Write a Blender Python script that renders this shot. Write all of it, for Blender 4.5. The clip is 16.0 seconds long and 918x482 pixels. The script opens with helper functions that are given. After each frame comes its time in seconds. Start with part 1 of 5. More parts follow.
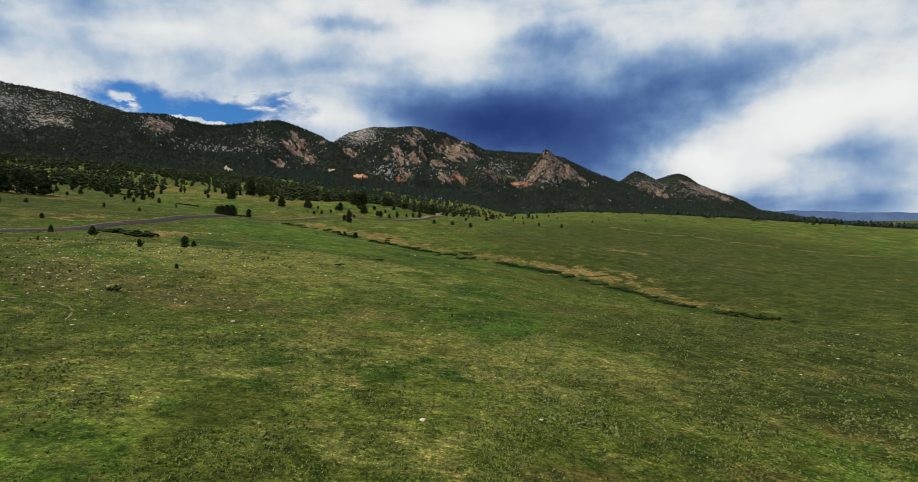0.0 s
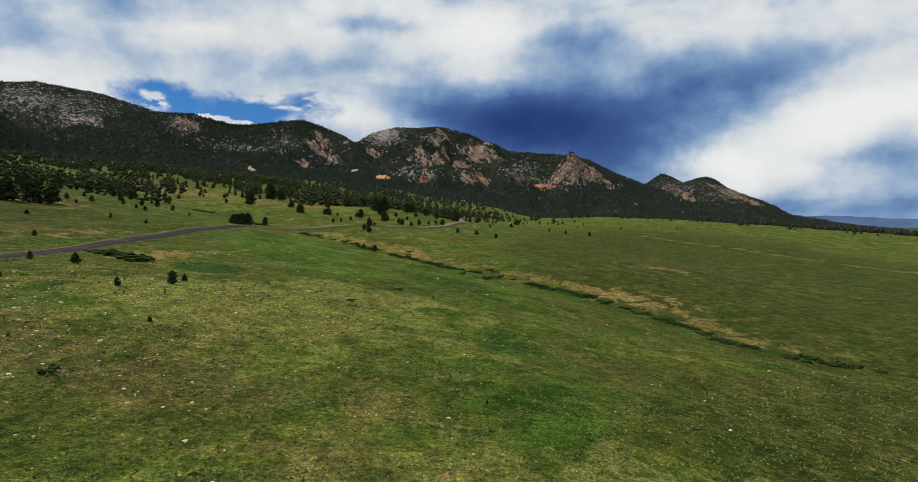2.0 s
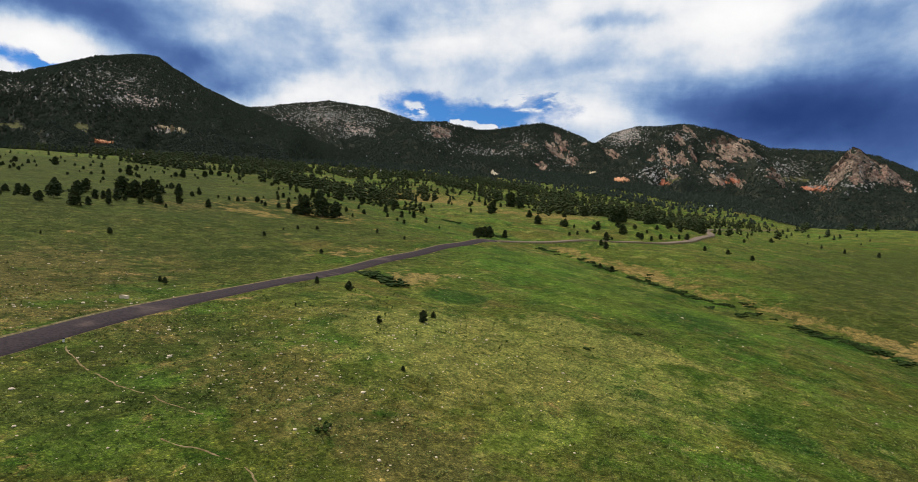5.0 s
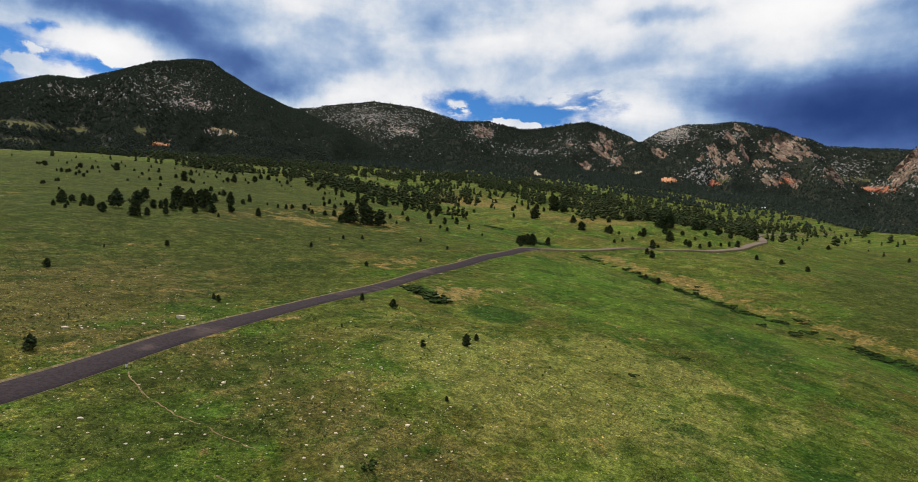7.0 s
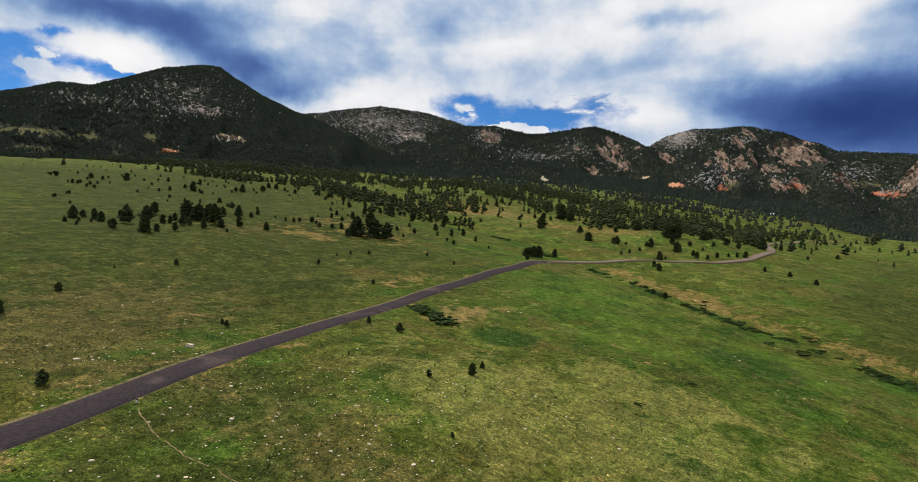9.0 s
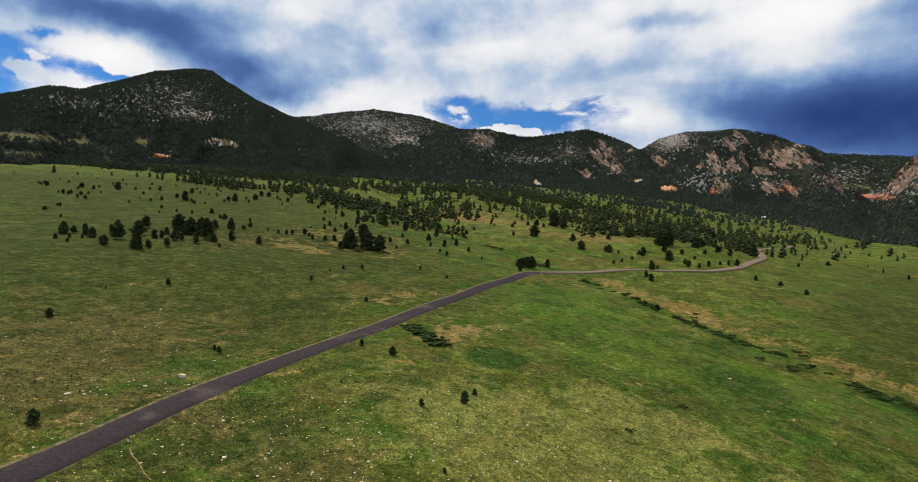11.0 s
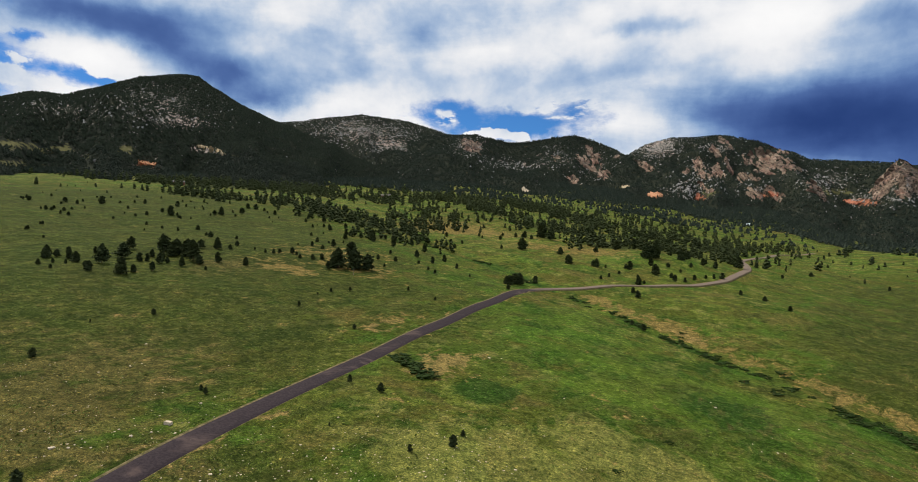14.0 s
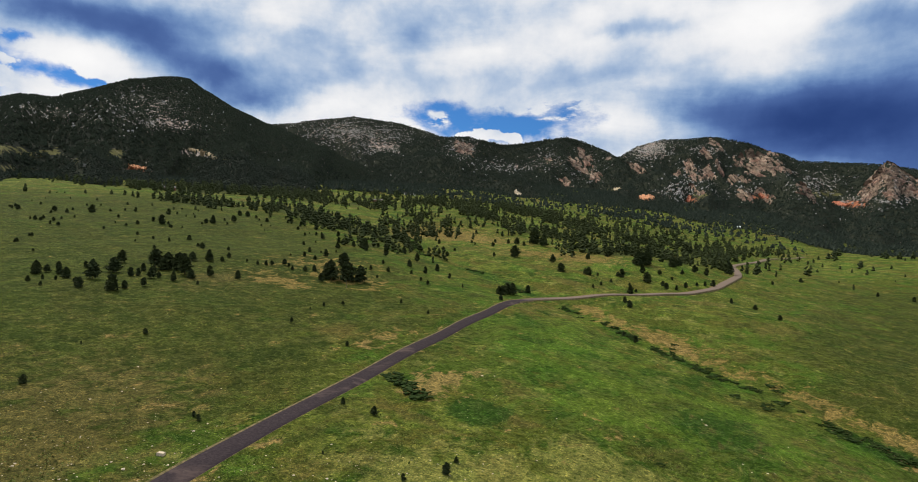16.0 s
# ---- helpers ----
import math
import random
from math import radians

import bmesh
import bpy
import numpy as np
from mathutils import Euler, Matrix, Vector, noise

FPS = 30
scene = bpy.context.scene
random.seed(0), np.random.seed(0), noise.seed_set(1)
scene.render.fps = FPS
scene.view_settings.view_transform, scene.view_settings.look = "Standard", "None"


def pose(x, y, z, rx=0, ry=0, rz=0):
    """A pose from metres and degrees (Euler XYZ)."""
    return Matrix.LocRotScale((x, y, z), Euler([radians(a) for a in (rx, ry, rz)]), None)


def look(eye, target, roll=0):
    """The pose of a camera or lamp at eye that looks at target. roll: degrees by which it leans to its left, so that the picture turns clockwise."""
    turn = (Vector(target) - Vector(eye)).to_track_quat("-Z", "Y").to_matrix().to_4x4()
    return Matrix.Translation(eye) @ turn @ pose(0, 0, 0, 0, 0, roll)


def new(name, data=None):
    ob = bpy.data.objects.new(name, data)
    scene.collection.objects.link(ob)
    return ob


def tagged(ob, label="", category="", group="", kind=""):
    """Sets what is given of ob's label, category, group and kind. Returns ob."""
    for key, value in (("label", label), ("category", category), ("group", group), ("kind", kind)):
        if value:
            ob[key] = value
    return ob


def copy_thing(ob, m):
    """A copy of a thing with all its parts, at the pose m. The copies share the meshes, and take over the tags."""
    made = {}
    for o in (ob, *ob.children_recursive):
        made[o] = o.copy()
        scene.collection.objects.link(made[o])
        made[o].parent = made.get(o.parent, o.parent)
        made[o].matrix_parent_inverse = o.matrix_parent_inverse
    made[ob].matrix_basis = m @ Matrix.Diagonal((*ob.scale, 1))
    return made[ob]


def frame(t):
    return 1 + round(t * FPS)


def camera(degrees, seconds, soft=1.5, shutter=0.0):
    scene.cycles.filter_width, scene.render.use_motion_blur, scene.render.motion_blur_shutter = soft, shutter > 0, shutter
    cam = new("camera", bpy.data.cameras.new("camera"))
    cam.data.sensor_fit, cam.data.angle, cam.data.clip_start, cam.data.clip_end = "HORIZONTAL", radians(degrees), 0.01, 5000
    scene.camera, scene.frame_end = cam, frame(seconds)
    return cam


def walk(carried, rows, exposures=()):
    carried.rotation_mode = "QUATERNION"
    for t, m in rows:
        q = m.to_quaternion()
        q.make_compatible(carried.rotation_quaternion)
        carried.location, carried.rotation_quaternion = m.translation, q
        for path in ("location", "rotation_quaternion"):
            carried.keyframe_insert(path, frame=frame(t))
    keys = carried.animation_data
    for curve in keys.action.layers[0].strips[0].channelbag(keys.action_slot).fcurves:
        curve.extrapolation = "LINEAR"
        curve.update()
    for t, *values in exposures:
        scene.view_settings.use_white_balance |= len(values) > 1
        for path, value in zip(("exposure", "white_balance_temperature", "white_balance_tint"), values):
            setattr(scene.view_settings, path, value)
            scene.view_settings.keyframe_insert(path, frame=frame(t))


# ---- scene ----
cam = camera(77.98, 16.0, soft=0.7)
PATH = (
    (0.0, 3.72, -24.75, 17.09, -1.16, -1.35, 1.78),
    (0.5, 3.26, -18.11, 18.86, -0.98, -1.41, 1.55),
    (1.0, 2.85, -11.93, 20.76, -0.55, -1.42, 1.40),
    (1.5, 2.56, -6.80, 22.78, 0.07, -1.32, 1.24),
    (2.0, 2.15, -3.04, 24.83, 1.05, -1.28, 1.07),
    (2.5, 1.66, -0.86, 26.78, 2.24, -1.19, 0.76),
    (3.0, 1.02, 0.16, 28.59, 5.87, -1.11, 0.35),
    (3.5, 0.79, 0.42, 30.29, 12.87, -1.06, -0.06),
    (4.0, 0.67, 0.56, 32.18, 19.12, -1.12, -0.51),
    (4.5, 0.35, 0.77, 34.00, 22.36, -1.17, -0.67),
    (7.0, -0.25, 0.24, 41.51, 28.69, -1.45, -1.11),
    (7.5, -0.16, 0.13, 42.80, 29.19, -1.32, -1.15),
    (8.0, -0.00, -0.00, 44.25, 29.40, -1.26, -1.13),
    (8.5, 0.11, -0.19, 45.84, 29.44, -1.17, -1.17),
    (9.0, 0.13, -0.31, 47.41, 29.39, -1.10, -1.15),
    (11.5, 0.72, -0.72, 55.11, 28.54, -0.86, -0.94),
    (12.0, 0.72, -0.79, 56.67, 28.33, -0.82, -0.94),
    (12.5, 0.74, -0.92, 58.21, 28.12, -0.73, -0.90),
    (13.0, 0.80, -0.98, 59.74, 27.95, -0.64, -0.87),
    (13.5, 0.79, -1.10, 61.27, 27.73, -0.57, -0.86),
    (14.0, 0.85, -1.14, 62.79, 27.55, -0.49, -0.80),
    (14.5, 0.93, -1.36, 64.46, 27.36, -0.42, -0.75),
    (15.0, 0.94, -1.52, 66.06, 27.17, -0.40, -0.74),
    (15.5, 1.02, -1.57, 67.61, 26.99, -0.39, -0.69),
    (16.0, 1.09, -1.75, 69.25, 26.81, -0.39, -0.65),
)
walk(cam, [(t, pose(x, y, z, 90 + p, r, w)) for t, x, y, z, w, p, r in PATH],
     ((0.0, -0.16, 6450, 7), (2.5, -0.20, 6450, 7), (3.5, -0.06, 6450, 8), (4.0, 0.04, 6500, 9), (7.0, 0.0, 6500, 10), (16.0, 0.0, 6500, 10)))

# ---- light ----
SUN_AZ, SUN_EL = 70.0, 52.0          # degrees; the azimuth counts from +y towards -x
sun_data = bpy.data.lights.new("sun", "SUN")
sun_data.energy, sun_data.angle, sun_data.color = 3.6, radians(0.6), (1.0, 0.95, 0.86)
sun = new("sun", sun_data)
sun_way = Vector((-math.sin(radians(SUN_AZ)) * math.cos(radians(SUN_EL)), math.cos(radians(SUN_AZ)) * math.cos(radians(SUN_EL)), math.sin(radians(SUN_EL))))
sun.matrix_world = look(sun_way * 900, (0, 0, 0))
scene.view_settings.exposure = 0.0


class Graph:
    """A short hand for node trees."""

    def __init__(self, tree):
        self.tree, self.nodes, self.links = tree, tree.nodes, tree.links

    def put(self, socket, value):
        if isinstance(value, bpy.types.NodeSocket):
            self.links.new(value, socket)
        elif isinstance(value, bpy.types.Node):
            self.links.new(value.outputs[0], socket)
        elif value is not None:
            if socket.type == "RGBA" and len(value) == 3:
                value = (*value, 1)
            socket.default_value = value

    def node(self, kind, *values):
        n = self.nodes.new(kind)
        for i, v in enumerate(values):
            self.put(n.inputs[i], v)
        return n

    def math(self, op, a, b=None):
        n = self.node("ShaderNodeMath", a, b)
        n.operation = op
        return n.outputs[0]

    def vec(self, op, a, b=None):
        n = self.node("ShaderNodeVectorMath", a, b)
        n.operation = op
        return n.outputs["Value"] if op in ("DOT_PRODUCT", "LENGTH") else n.outputs[0]

    def ramp(self, v, a, b, lo=0.0, hi=1.0):
        n = self.node("ShaderNodeMapRange", v, a, b, lo, hi)
        n.interpolation_type = "SMOOTHSTEP"
        return n.outputs[0]

    def noise(self, v, scale, detail=4.0, rough=0.55, distortion=0.0, color=False):
        n = self.node("ShaderNodeTexNoise")
        self.put(n.inputs["Vector"], v)
        n.inputs["Scale"].default_value, n.inputs["Detail"].default_value = scale, detail
        n.inputs["Roughness"].default_value, n.inputs["Distortion"].default_value = rough, distortion
        return n.outputs["Color" if color else 0]

    def mix(self, f, a, b, blend="MIX"):
        n = self.node("ShaderNodeMix")
        n.data_type, n.blend_type = "RGBA", blend
        self.put(n.inputs[0], f), self.put(n.inputs[6], a), self.put(n.inputs[7], b)
        return n.outputs[2]


def make_sky():
    world = bpy.data.worlds.new("sky")
    scene.world, world.use_nodes = world, True
    world.node_tree.nodes.clear()
    g = Graph(world.node_tree)
    way = g.vec("NORMALIZE", g.node("ShaderNodeTexCoord").outputs["Generated"])
    part = g.node("ShaderNodeSeparateXYZ", way)
    az = g.math("MULTIPLY", g.math("ARCTAN2", g.math("MULTIPLY", part.outputs[0], -1.0), part.outputs[1]), 57.2958)
    el = g.math("MULTIPLY", g.math("ARCSINE", part.outputs[2]), 57.2958)
    place = g.node("ShaderNodeCombineXYZ", az, el, 0.0).outputs[0]
    # clouds flatten towards the horizon: the noise runs on a plane overhead
    high = g.math("ADD", part.outputs[2], 0.12)
    deck = g.node("ShaderNodeCombineXYZ", g.math("DIVIDE", part.outputs[0], high), g.math("DIVIDE", part.outputs[1], high), part.outputs[2]).outputs[0]
    big = g.noise(deck, 1.1, 6.0, 0.55, 0.3, color=True)
    small = g.noise(way, 11.0, 7.0, 0.58, 0.2, color=True)
    warp = g.vec("ADD", g.vec("MULTIPLY", g.vec("SUBTRACT", big, (0.5, 0.5, 0.5)), (3.4, 1.5, 0.0)),
                 g.vec("MULTIPLY", g.vec("SUBTRACT", small, (0.5, 0.5, 0.5)), (5.2, 3.0, 0.0)))
    bent = g.vec("ADD", place, warp)
    puff = g.noise(way, 7.0, 8.0, 0.56)
    fine = g.noise(g.vec("MULTIPLY", way, (1.0, 1.0, 2.6)), 3.6, 8.0, 0.52, 0.4)

    def blobs(rows, where):
        total = None
        for a, e, sa, se, weight in rows:
            d = g.vec("MULTIPLY", g.vec("SUBTRACT", where, (a, e, 0)), (1 / sa, 1 / se, 0))
            v = g.math("MULTIPLY", g.math("EXPONENT", g.math("MULTIPLY", g.vec("DOT_PRODUCT", d, d), -1.0)), weight)
            total = v if total is None else g.math("ADD", total, v)
        return total

    # azimuth, elevation, half width, half height, weight
    dark = blobs(((-7, 10.4, 6.5, 3.0, 0.20), (-3, 10.2, 8, 3.4, 0.70), (-10, 9.0, 6, 4.5, 0.52), (-15.5, 7.5, 4.5, 5, 0.36), (-20.5, 11, 6, 4, 0.34), (-27, 13.2, 6, 1.8, 0.20), (-34, 14.0, 6, 1.0, 0.16), (-12, 16.5, 7, 2.6, 0.24), (4.5, 12, 4.5, 1.8, 0.26), (6.9, 19.3, 2.6, 0.7, 0.22), (11.5, 19.5, 2.4, 0.6, 0.22), (-10.5, 17.8, 4, 1.2, 0.22),
                  (63, 18.2, 6, 1.5, 0.52), (56, 16.7, 5, 2.1, 0.62), (50, 14.6, 4, 1.7, 0.62), (46.2, 12.8, 3.4, 1.1, 0.46), (43, 14.8, 3.6, 1.6, 0.24), (41, 18.2, 4, 1.2, 0.18), (51, 18.8, 5, 1.8, 0.34), (17, 15.8, 9, 1.4, 0.15), (36, 16.5, 9, 2.2, 0.12), (30, 19.5, 8, 1.8, 0.14), (25, 21.5, 9, 1.6, 0.16),
                  (-33, 0.9, 9, 1.3, 0.24), (-35, 5.4, 4, 0.6, 0.12), (-20, 21, 10, 2, 0.16), (-100, 15, 40, 8, 0.35), (150, 20, 40, 10, 0.35)), bent)
    lit = blobs(((10, 12.0, 3.6, 2.0, 0.22), (38, 13.6, 6, 1.8, 0.20), (-25.5, 4.6, 4.0, 2.2, 0.30), (-23.5, 5.4, 3.0, 1.1, 0.22), (-31, 9.0, 5.5, 2.6, 0.27), (-38, 9.5, 5, 2.6, 0.22), (-3, 18.5, 7, 1.8, 0.20), (24, 17.8, 8, 1.5, 0.14), (60, 14.6, 4, 1.4, 0.35)), bent)
    gap = blobs(((22, 11.3, 8.4, 2.1, 1.25), (30, 12.0, 2.6, 1.5, 0.7), (14.4, 12.2, 2.2, 1.5, 0.4), (68.5, 13.6, 3.6, 1.3, 1.2), (64.5, 15.4, 1.7, 0.55, 0.9), (61.0, 12.8, 3.4, 0.9, 1.1), (69.5, 10.9, 3.2, 1.5, 1.1), (84, 20, 12, 6, 0.9), (120, 40, 30, 14, 0.8), (-90, 45, 30, 12, 0.7)), bent)
    cumulus = blobs(((66.2, 12.2, 1.9, 0.9, 1.35), (62.6, 11.5, 1.5, 0.6, 1.2), (60.2, 14.4, 2.8, 1.2, 1.35), (57.2, 13.6, 2.4, 1.0, 1.3), (65.0, 13.5, 1.0, 0.35, 0.9), (68.2, 9.8, 1.3, 0.6, 1.2), (67.4, 15.6, 2.2, 0.7, 1.2), (24.4, 10.3, 2.3, 0.6, 1.3), (21.5, 9.9, 1.0, 0.5, 1.2), (27.6, 10.2, 0.7, 0.35, 1.0), (10.4, 10.6, 2.8, 1.9, 1.5), (9.6, 12.6, 2.4, 1.2, 1.0)), bent)
    wisps = blobs(((19.6, 13.3, 4.4, 0.42, 1.6), (16.6, 12.7, 2.0, 0.35, 1.3), (16.8, 11.8, 1.8, 0.2, 1.2), (29.7, 11.6, 0.8, 0.45, 1.6)), bent)
    billow = g.noise(way, 24.0, 7.0, 0.56)
    thin = g.math("MULTIPLY", wisps, g.ramp(g.noise(g.vec("MULTIPLY", way, (1.0, 1.0, 2.6)), 16.0, 6.0, 0.62), 0.38, 0.58))
    hole = g.ramp(g.math("ADD", g.math("SUBTRACT", gap, thin), g.math("MULTIPLY", g.math("SUBTRACT", g.noise(g.vec("MULTIPLY", way, (1.0, 1.0, 1.8)), 11.0, 9.0, 0.62), 0.5), 1.9)), 0.30, 1.0)
    heap = g.ramp(g.math("ADD", cumulus, g.math("MULTIPLY", g.math("SUBTRACT", billow, 0.5), 1.9)), 0.46, 0.70)
    hole = g.math("MULTIPLY", hole, g.math("SUBTRACT", 1.0, heap))
    calm = g.ramp(dark, 0.2, 0.8, 1.0, 0.60)
    shade = g.math("SUBTRACT", g.math("ADD", dark, g.math("MULTIPLY", g.math("MULTIPLY", g.math("SUBTRACT", fine, 0.43), 0.95), calm)), lit)
    shade = g.math("ADD", shade, g.math("MULTIPLY", g.math("MULTIPLY", g.math("SUBTRACT", puff, 0.5), 0.88), calm))
    # the deepest shade settles softly, and the white tops keep their folds
    shade = g.math("DIVIDE", shade, g.math("ADD", 1.0, g.math("MULTIPLY", g.math("MAXIMUM", shade, 0.0), 0.35)))
    ramp = g.node("ShaderNodeValToRGB", g.math("DIVIDE", g.math("ADD", shade, 0.3), 1.2))
    ramp.color_ramp.interpolation = "B_SPLINE"
    stops = ((0.0, (0.99, 0.985, 0.98)), (0.20, (0.89, 0.89, 0.90)), (0.32, (0.74, 0.77, 0.82)), (0.42, (0.46, 0.57, 0.73)), (0.555, (0.19, 0.325, 0.57)), (0.70, (0.065, 0.13, 0.36)), (0.97, (0.012, 0.035, 0.15)))
    while len(ramp.color_ramp.elements) < len(stops):
        ramp.color_ramp.elements.new(0.5)
    for e, (at, c) in zip(ramp.color_ramp.elements, stops):
        e.position, e.color = at, (*c, 1)
    blue = g.node("ShaderNodeTexSky")
    blue.sky_type, blue.sun_disc, blue.sun_elevation, blue.sun_rotation = "NISHITA", False, radians(SUN_EL), radians(-SUN_AZ)
    blue.altitude, blue.air_density, blue.dust_density, blue.ozone_density = 1700.0, 1.0, 0.3, 2.5
    clear = g.mix(1.0, blue.outputs[0], (0.028, 0.060, 0.092), "MULTIPLY")
    colour = g.mix(hole, ramp.outputs[0], clear)
    below = g.ramp(el, -4.0, -0.5)
    colour = g.mix(below, (0.06, 0.08, 0.05), colour)
    back = g.node("ShaderNodeBackground", colour, 1.0)
    g.links.new(back.outputs[0], g.node("ShaderNodeOutputWorld").inputs[0])


make_sky()


# ---- materials ----
def material(name, rough=0.9):
    m = bpy.data.materials.new(name)
    m.use_nodes = True
    g = Graph(m.node_tree)
    shader = next(n for n in g.nodes if n.type == "BSDF_PRINCIPLED")
    shader.inputs["Roughness"].default_value = rough
    shader.inputs["Specular IOR Level"].default_value = 0.03
    return m, g, shader


def bump(g, shader, height, strength, distance):
    n = g.node("ShaderNodeBump")
    n.inputs["Strength"].default_value, n.inputs["Distance"].default_value = strength, distance
    g.put(n.inputs["Height"], height), g.put(shader.inputs["Normal"], n.outputs[0])


def attribute(g, name):
    n = g.node("ShaderNodeAttribute")
    n.attribute_name = name
    return n.outputs["Fac"]


def grass_material():
    m, g, shader = material("meadow", 0.95)
    p = g.node("ShaderNodeTexCoord").outputs["Object"]
    streak = g.vec("MULTIPLY", p, (1.0, 0.75, 1.0))
    wide = g.noise(p, 0.012, 5.0, 0.62, 0.5)
    patch = g.noise(streak, 0.040, 7.0, 0.66, 0.3)
    other = g.noise(g.vec("ADD", streak, (310.0, 90.0, 0.0)), 0.055, 7.0, 0.68, 0.3)
    spot = g.noise(streak, 0.14, 7.0, 0.70, 0.5)
    clump = g.noise(g.vec("ADD", p, (50.0, 700.0, 0.0)), 0.33, 6.0, 0.70, 0.4)
    tuft = g.noise(p, 0.9, 6.0, 0.75)
    grain = g.noise(p, 5.0, 4.0, 0.75)
    c = g.mix(g.ramp(wide, 0.44, 0.56), (0.062, 0.073, 0.011), (0.051, 0.079, 0.010))
    c = g.mix(g.math("MULTIPLY", g.ramp(patch, 0.49, 0.57), 0.80), c, (0.122, 0.145, 0.023))
    c = g.mix(g.math("MULTIPLY", g.ramp(other, 0.51, 0.59), 0.80), c, (0.020, 0.050, 0.005))
    c = g.mix(g.math("MULTIPLY", g.ramp(g.noise(p, 0.030, 7.0, 0.68, 0.3), 0.52, 0.60), 0.70), c, (0.088, 0.074, 0.015))
    c = g.mix(g.math("MULTIPLY", g.ramp(g.noise(streak, 0.080, 7.0, 0.70, 0.3), 0.54, 0.62), 0.65), c, (0.185, 0.172, 0.048))
    fresh = g.noise(g.vec("ADD", p, (90.0, 415.0, 0.0)), 0.036, 6.0, 0.66, 0.4)
    c = g.mix(g.math("MULTIPLY", g.ramp(fresh, 0.53, 0.61), 0.65), c, (0.056, 0.112, 0.012))
    tawny = g.noise(g.vec("ADD", p, (505.0, 60.0, 0.0)), 0.027, 7.0, 0.70, 0.4)
    c = g.mix(g.math("MULTIPLY", g.ramp(tawny, 0.53, 0.62), 0.60), c, (0.108, 0.082, 0.024))
    straw = g.ramp(g.math("ADD", attribute(g, "straw"), g.math("MULTIPLY", g.math("SUBTRACT", spot, 0.5), 3.0)), 0.40, 0.90)
    c = g.mix(g.math("MULTIPLY", straw, 0.60), c, (0.180, 0.166, 0.045))
    lush = g.ramp(g.math("ADD", attribute(g, "lush"), g.math("MULTIPLY", g.math("SUBTRACT", patch, 0.5), 2.4)), 0.40, 0.75)
    c = g.mix(g.math("MULTIPLY", lush, 0.62), c, g.mix(g.ramp(other, 0.46, 0.56), (0.066, 0.120, 0.012), (0.035, 0.078, 0.008)))
    # dark grass, and cloud shade on the open slopes put into the colour
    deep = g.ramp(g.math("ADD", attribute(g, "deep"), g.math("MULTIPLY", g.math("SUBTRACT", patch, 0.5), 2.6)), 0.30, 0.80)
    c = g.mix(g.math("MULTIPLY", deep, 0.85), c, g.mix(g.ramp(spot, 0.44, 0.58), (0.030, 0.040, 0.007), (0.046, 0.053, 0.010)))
    herb = g.ramp(g.math("ADD", attribute(g, "herb"), g.math("MULTIPLY", g.math("SUBTRACT", spot, 0.5), 1.8)), 0.34, 0.58)
    c = g.mix(g.math("MULTIPLY", herb, 0.85), c, (0.018, 0.048, 0.006))
    brown = g.ramp(g.math("ADD", attribute(g, "brown"), g.math("MULTIPLY", g.math("SUBTRACT", spot, 0.5), 2.4)), 0.38, 0.80)
    c = g.mix(g.math("MULTIPLY", brown, 0.65), c, (0.100, 0.076, 0.026))
    dry = g.ramp(g.math("ADD", attribute(g, "dry"), g.math("MULTIPLY", g.math("SUBTRACT", spot, 0.5), 3.6)), 0.42, 0.72)
    c = g.mix(g.math("MULTIPLY", dry, 0.85), c, (0.172, 0.118, 0.038))
    bare = g.ramp(g.math("ADD", attribute(g, "bare"), g.math("MULTIPLY", g.math("SUBTRACT", spot, 0.5), 3.6)), 0.50, 0.78)
    c = g.mix(g.math("MULTIPLY", bare, 0.8), c, (0.205, 0.140, 0.052))
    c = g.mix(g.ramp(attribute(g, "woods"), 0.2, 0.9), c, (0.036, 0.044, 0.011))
    c = g.mix(1.0, c, g.mix(g.ramp(clump, 0.40, 0.60), (0.72, 0.77, 0.75), (1.18, 1.16, 1.14)), "MULTIPLY")
    c = g.mix(1.0, c, g.mix(g.ramp(tuft, 0.40, 0.60), (0.68, 0.72, 0.70), (1.24, 1.21, 1.17)), "MULTIPLY")
    c = g.mix(1.0, c, g.mix(g.ramp(g.noise(p, 2.0, 3.0, 0.85), 0.42, 0.58), (0.62, 0.66, 0.64), (1.28, 1.25, 1.2)), "MULTIPLY")
    flecks = g.math("MULTIPLY", g.ramp(grain, 0.56, 0.61), g.ramp(clump, 0.44, 0.60, 0.05, 0.28))
    c = g.mix(flecks, c, (0.36, 0.36, 0.16))
    for scale, size, share, dot in ((1.1, 0.26, 0.60, (1.75, 1.65, 1.6)), (0.7, 0.34, 0.80, (0.52, 0.60, 0.58)), (2.3, 0.34, 0.45, (1.7, 1.62, 1.5)), (0.42, 0.17, 0.90, (2.4, 2.1, 2.0)), (4.1, 0.36, 0.50, (1.6, 1.55, 1.5))):
        cells = g.node("ShaderNodeTexVoronoi", p)
        cells.voronoi_dimensions = "2D"
        cells.inputs["Scale"].default_value = scale
        chosen = g.ramp(g.node("ShaderNodeSeparateColor", cells.outputs["Color"]).outputs[0], share, share + 0.02)
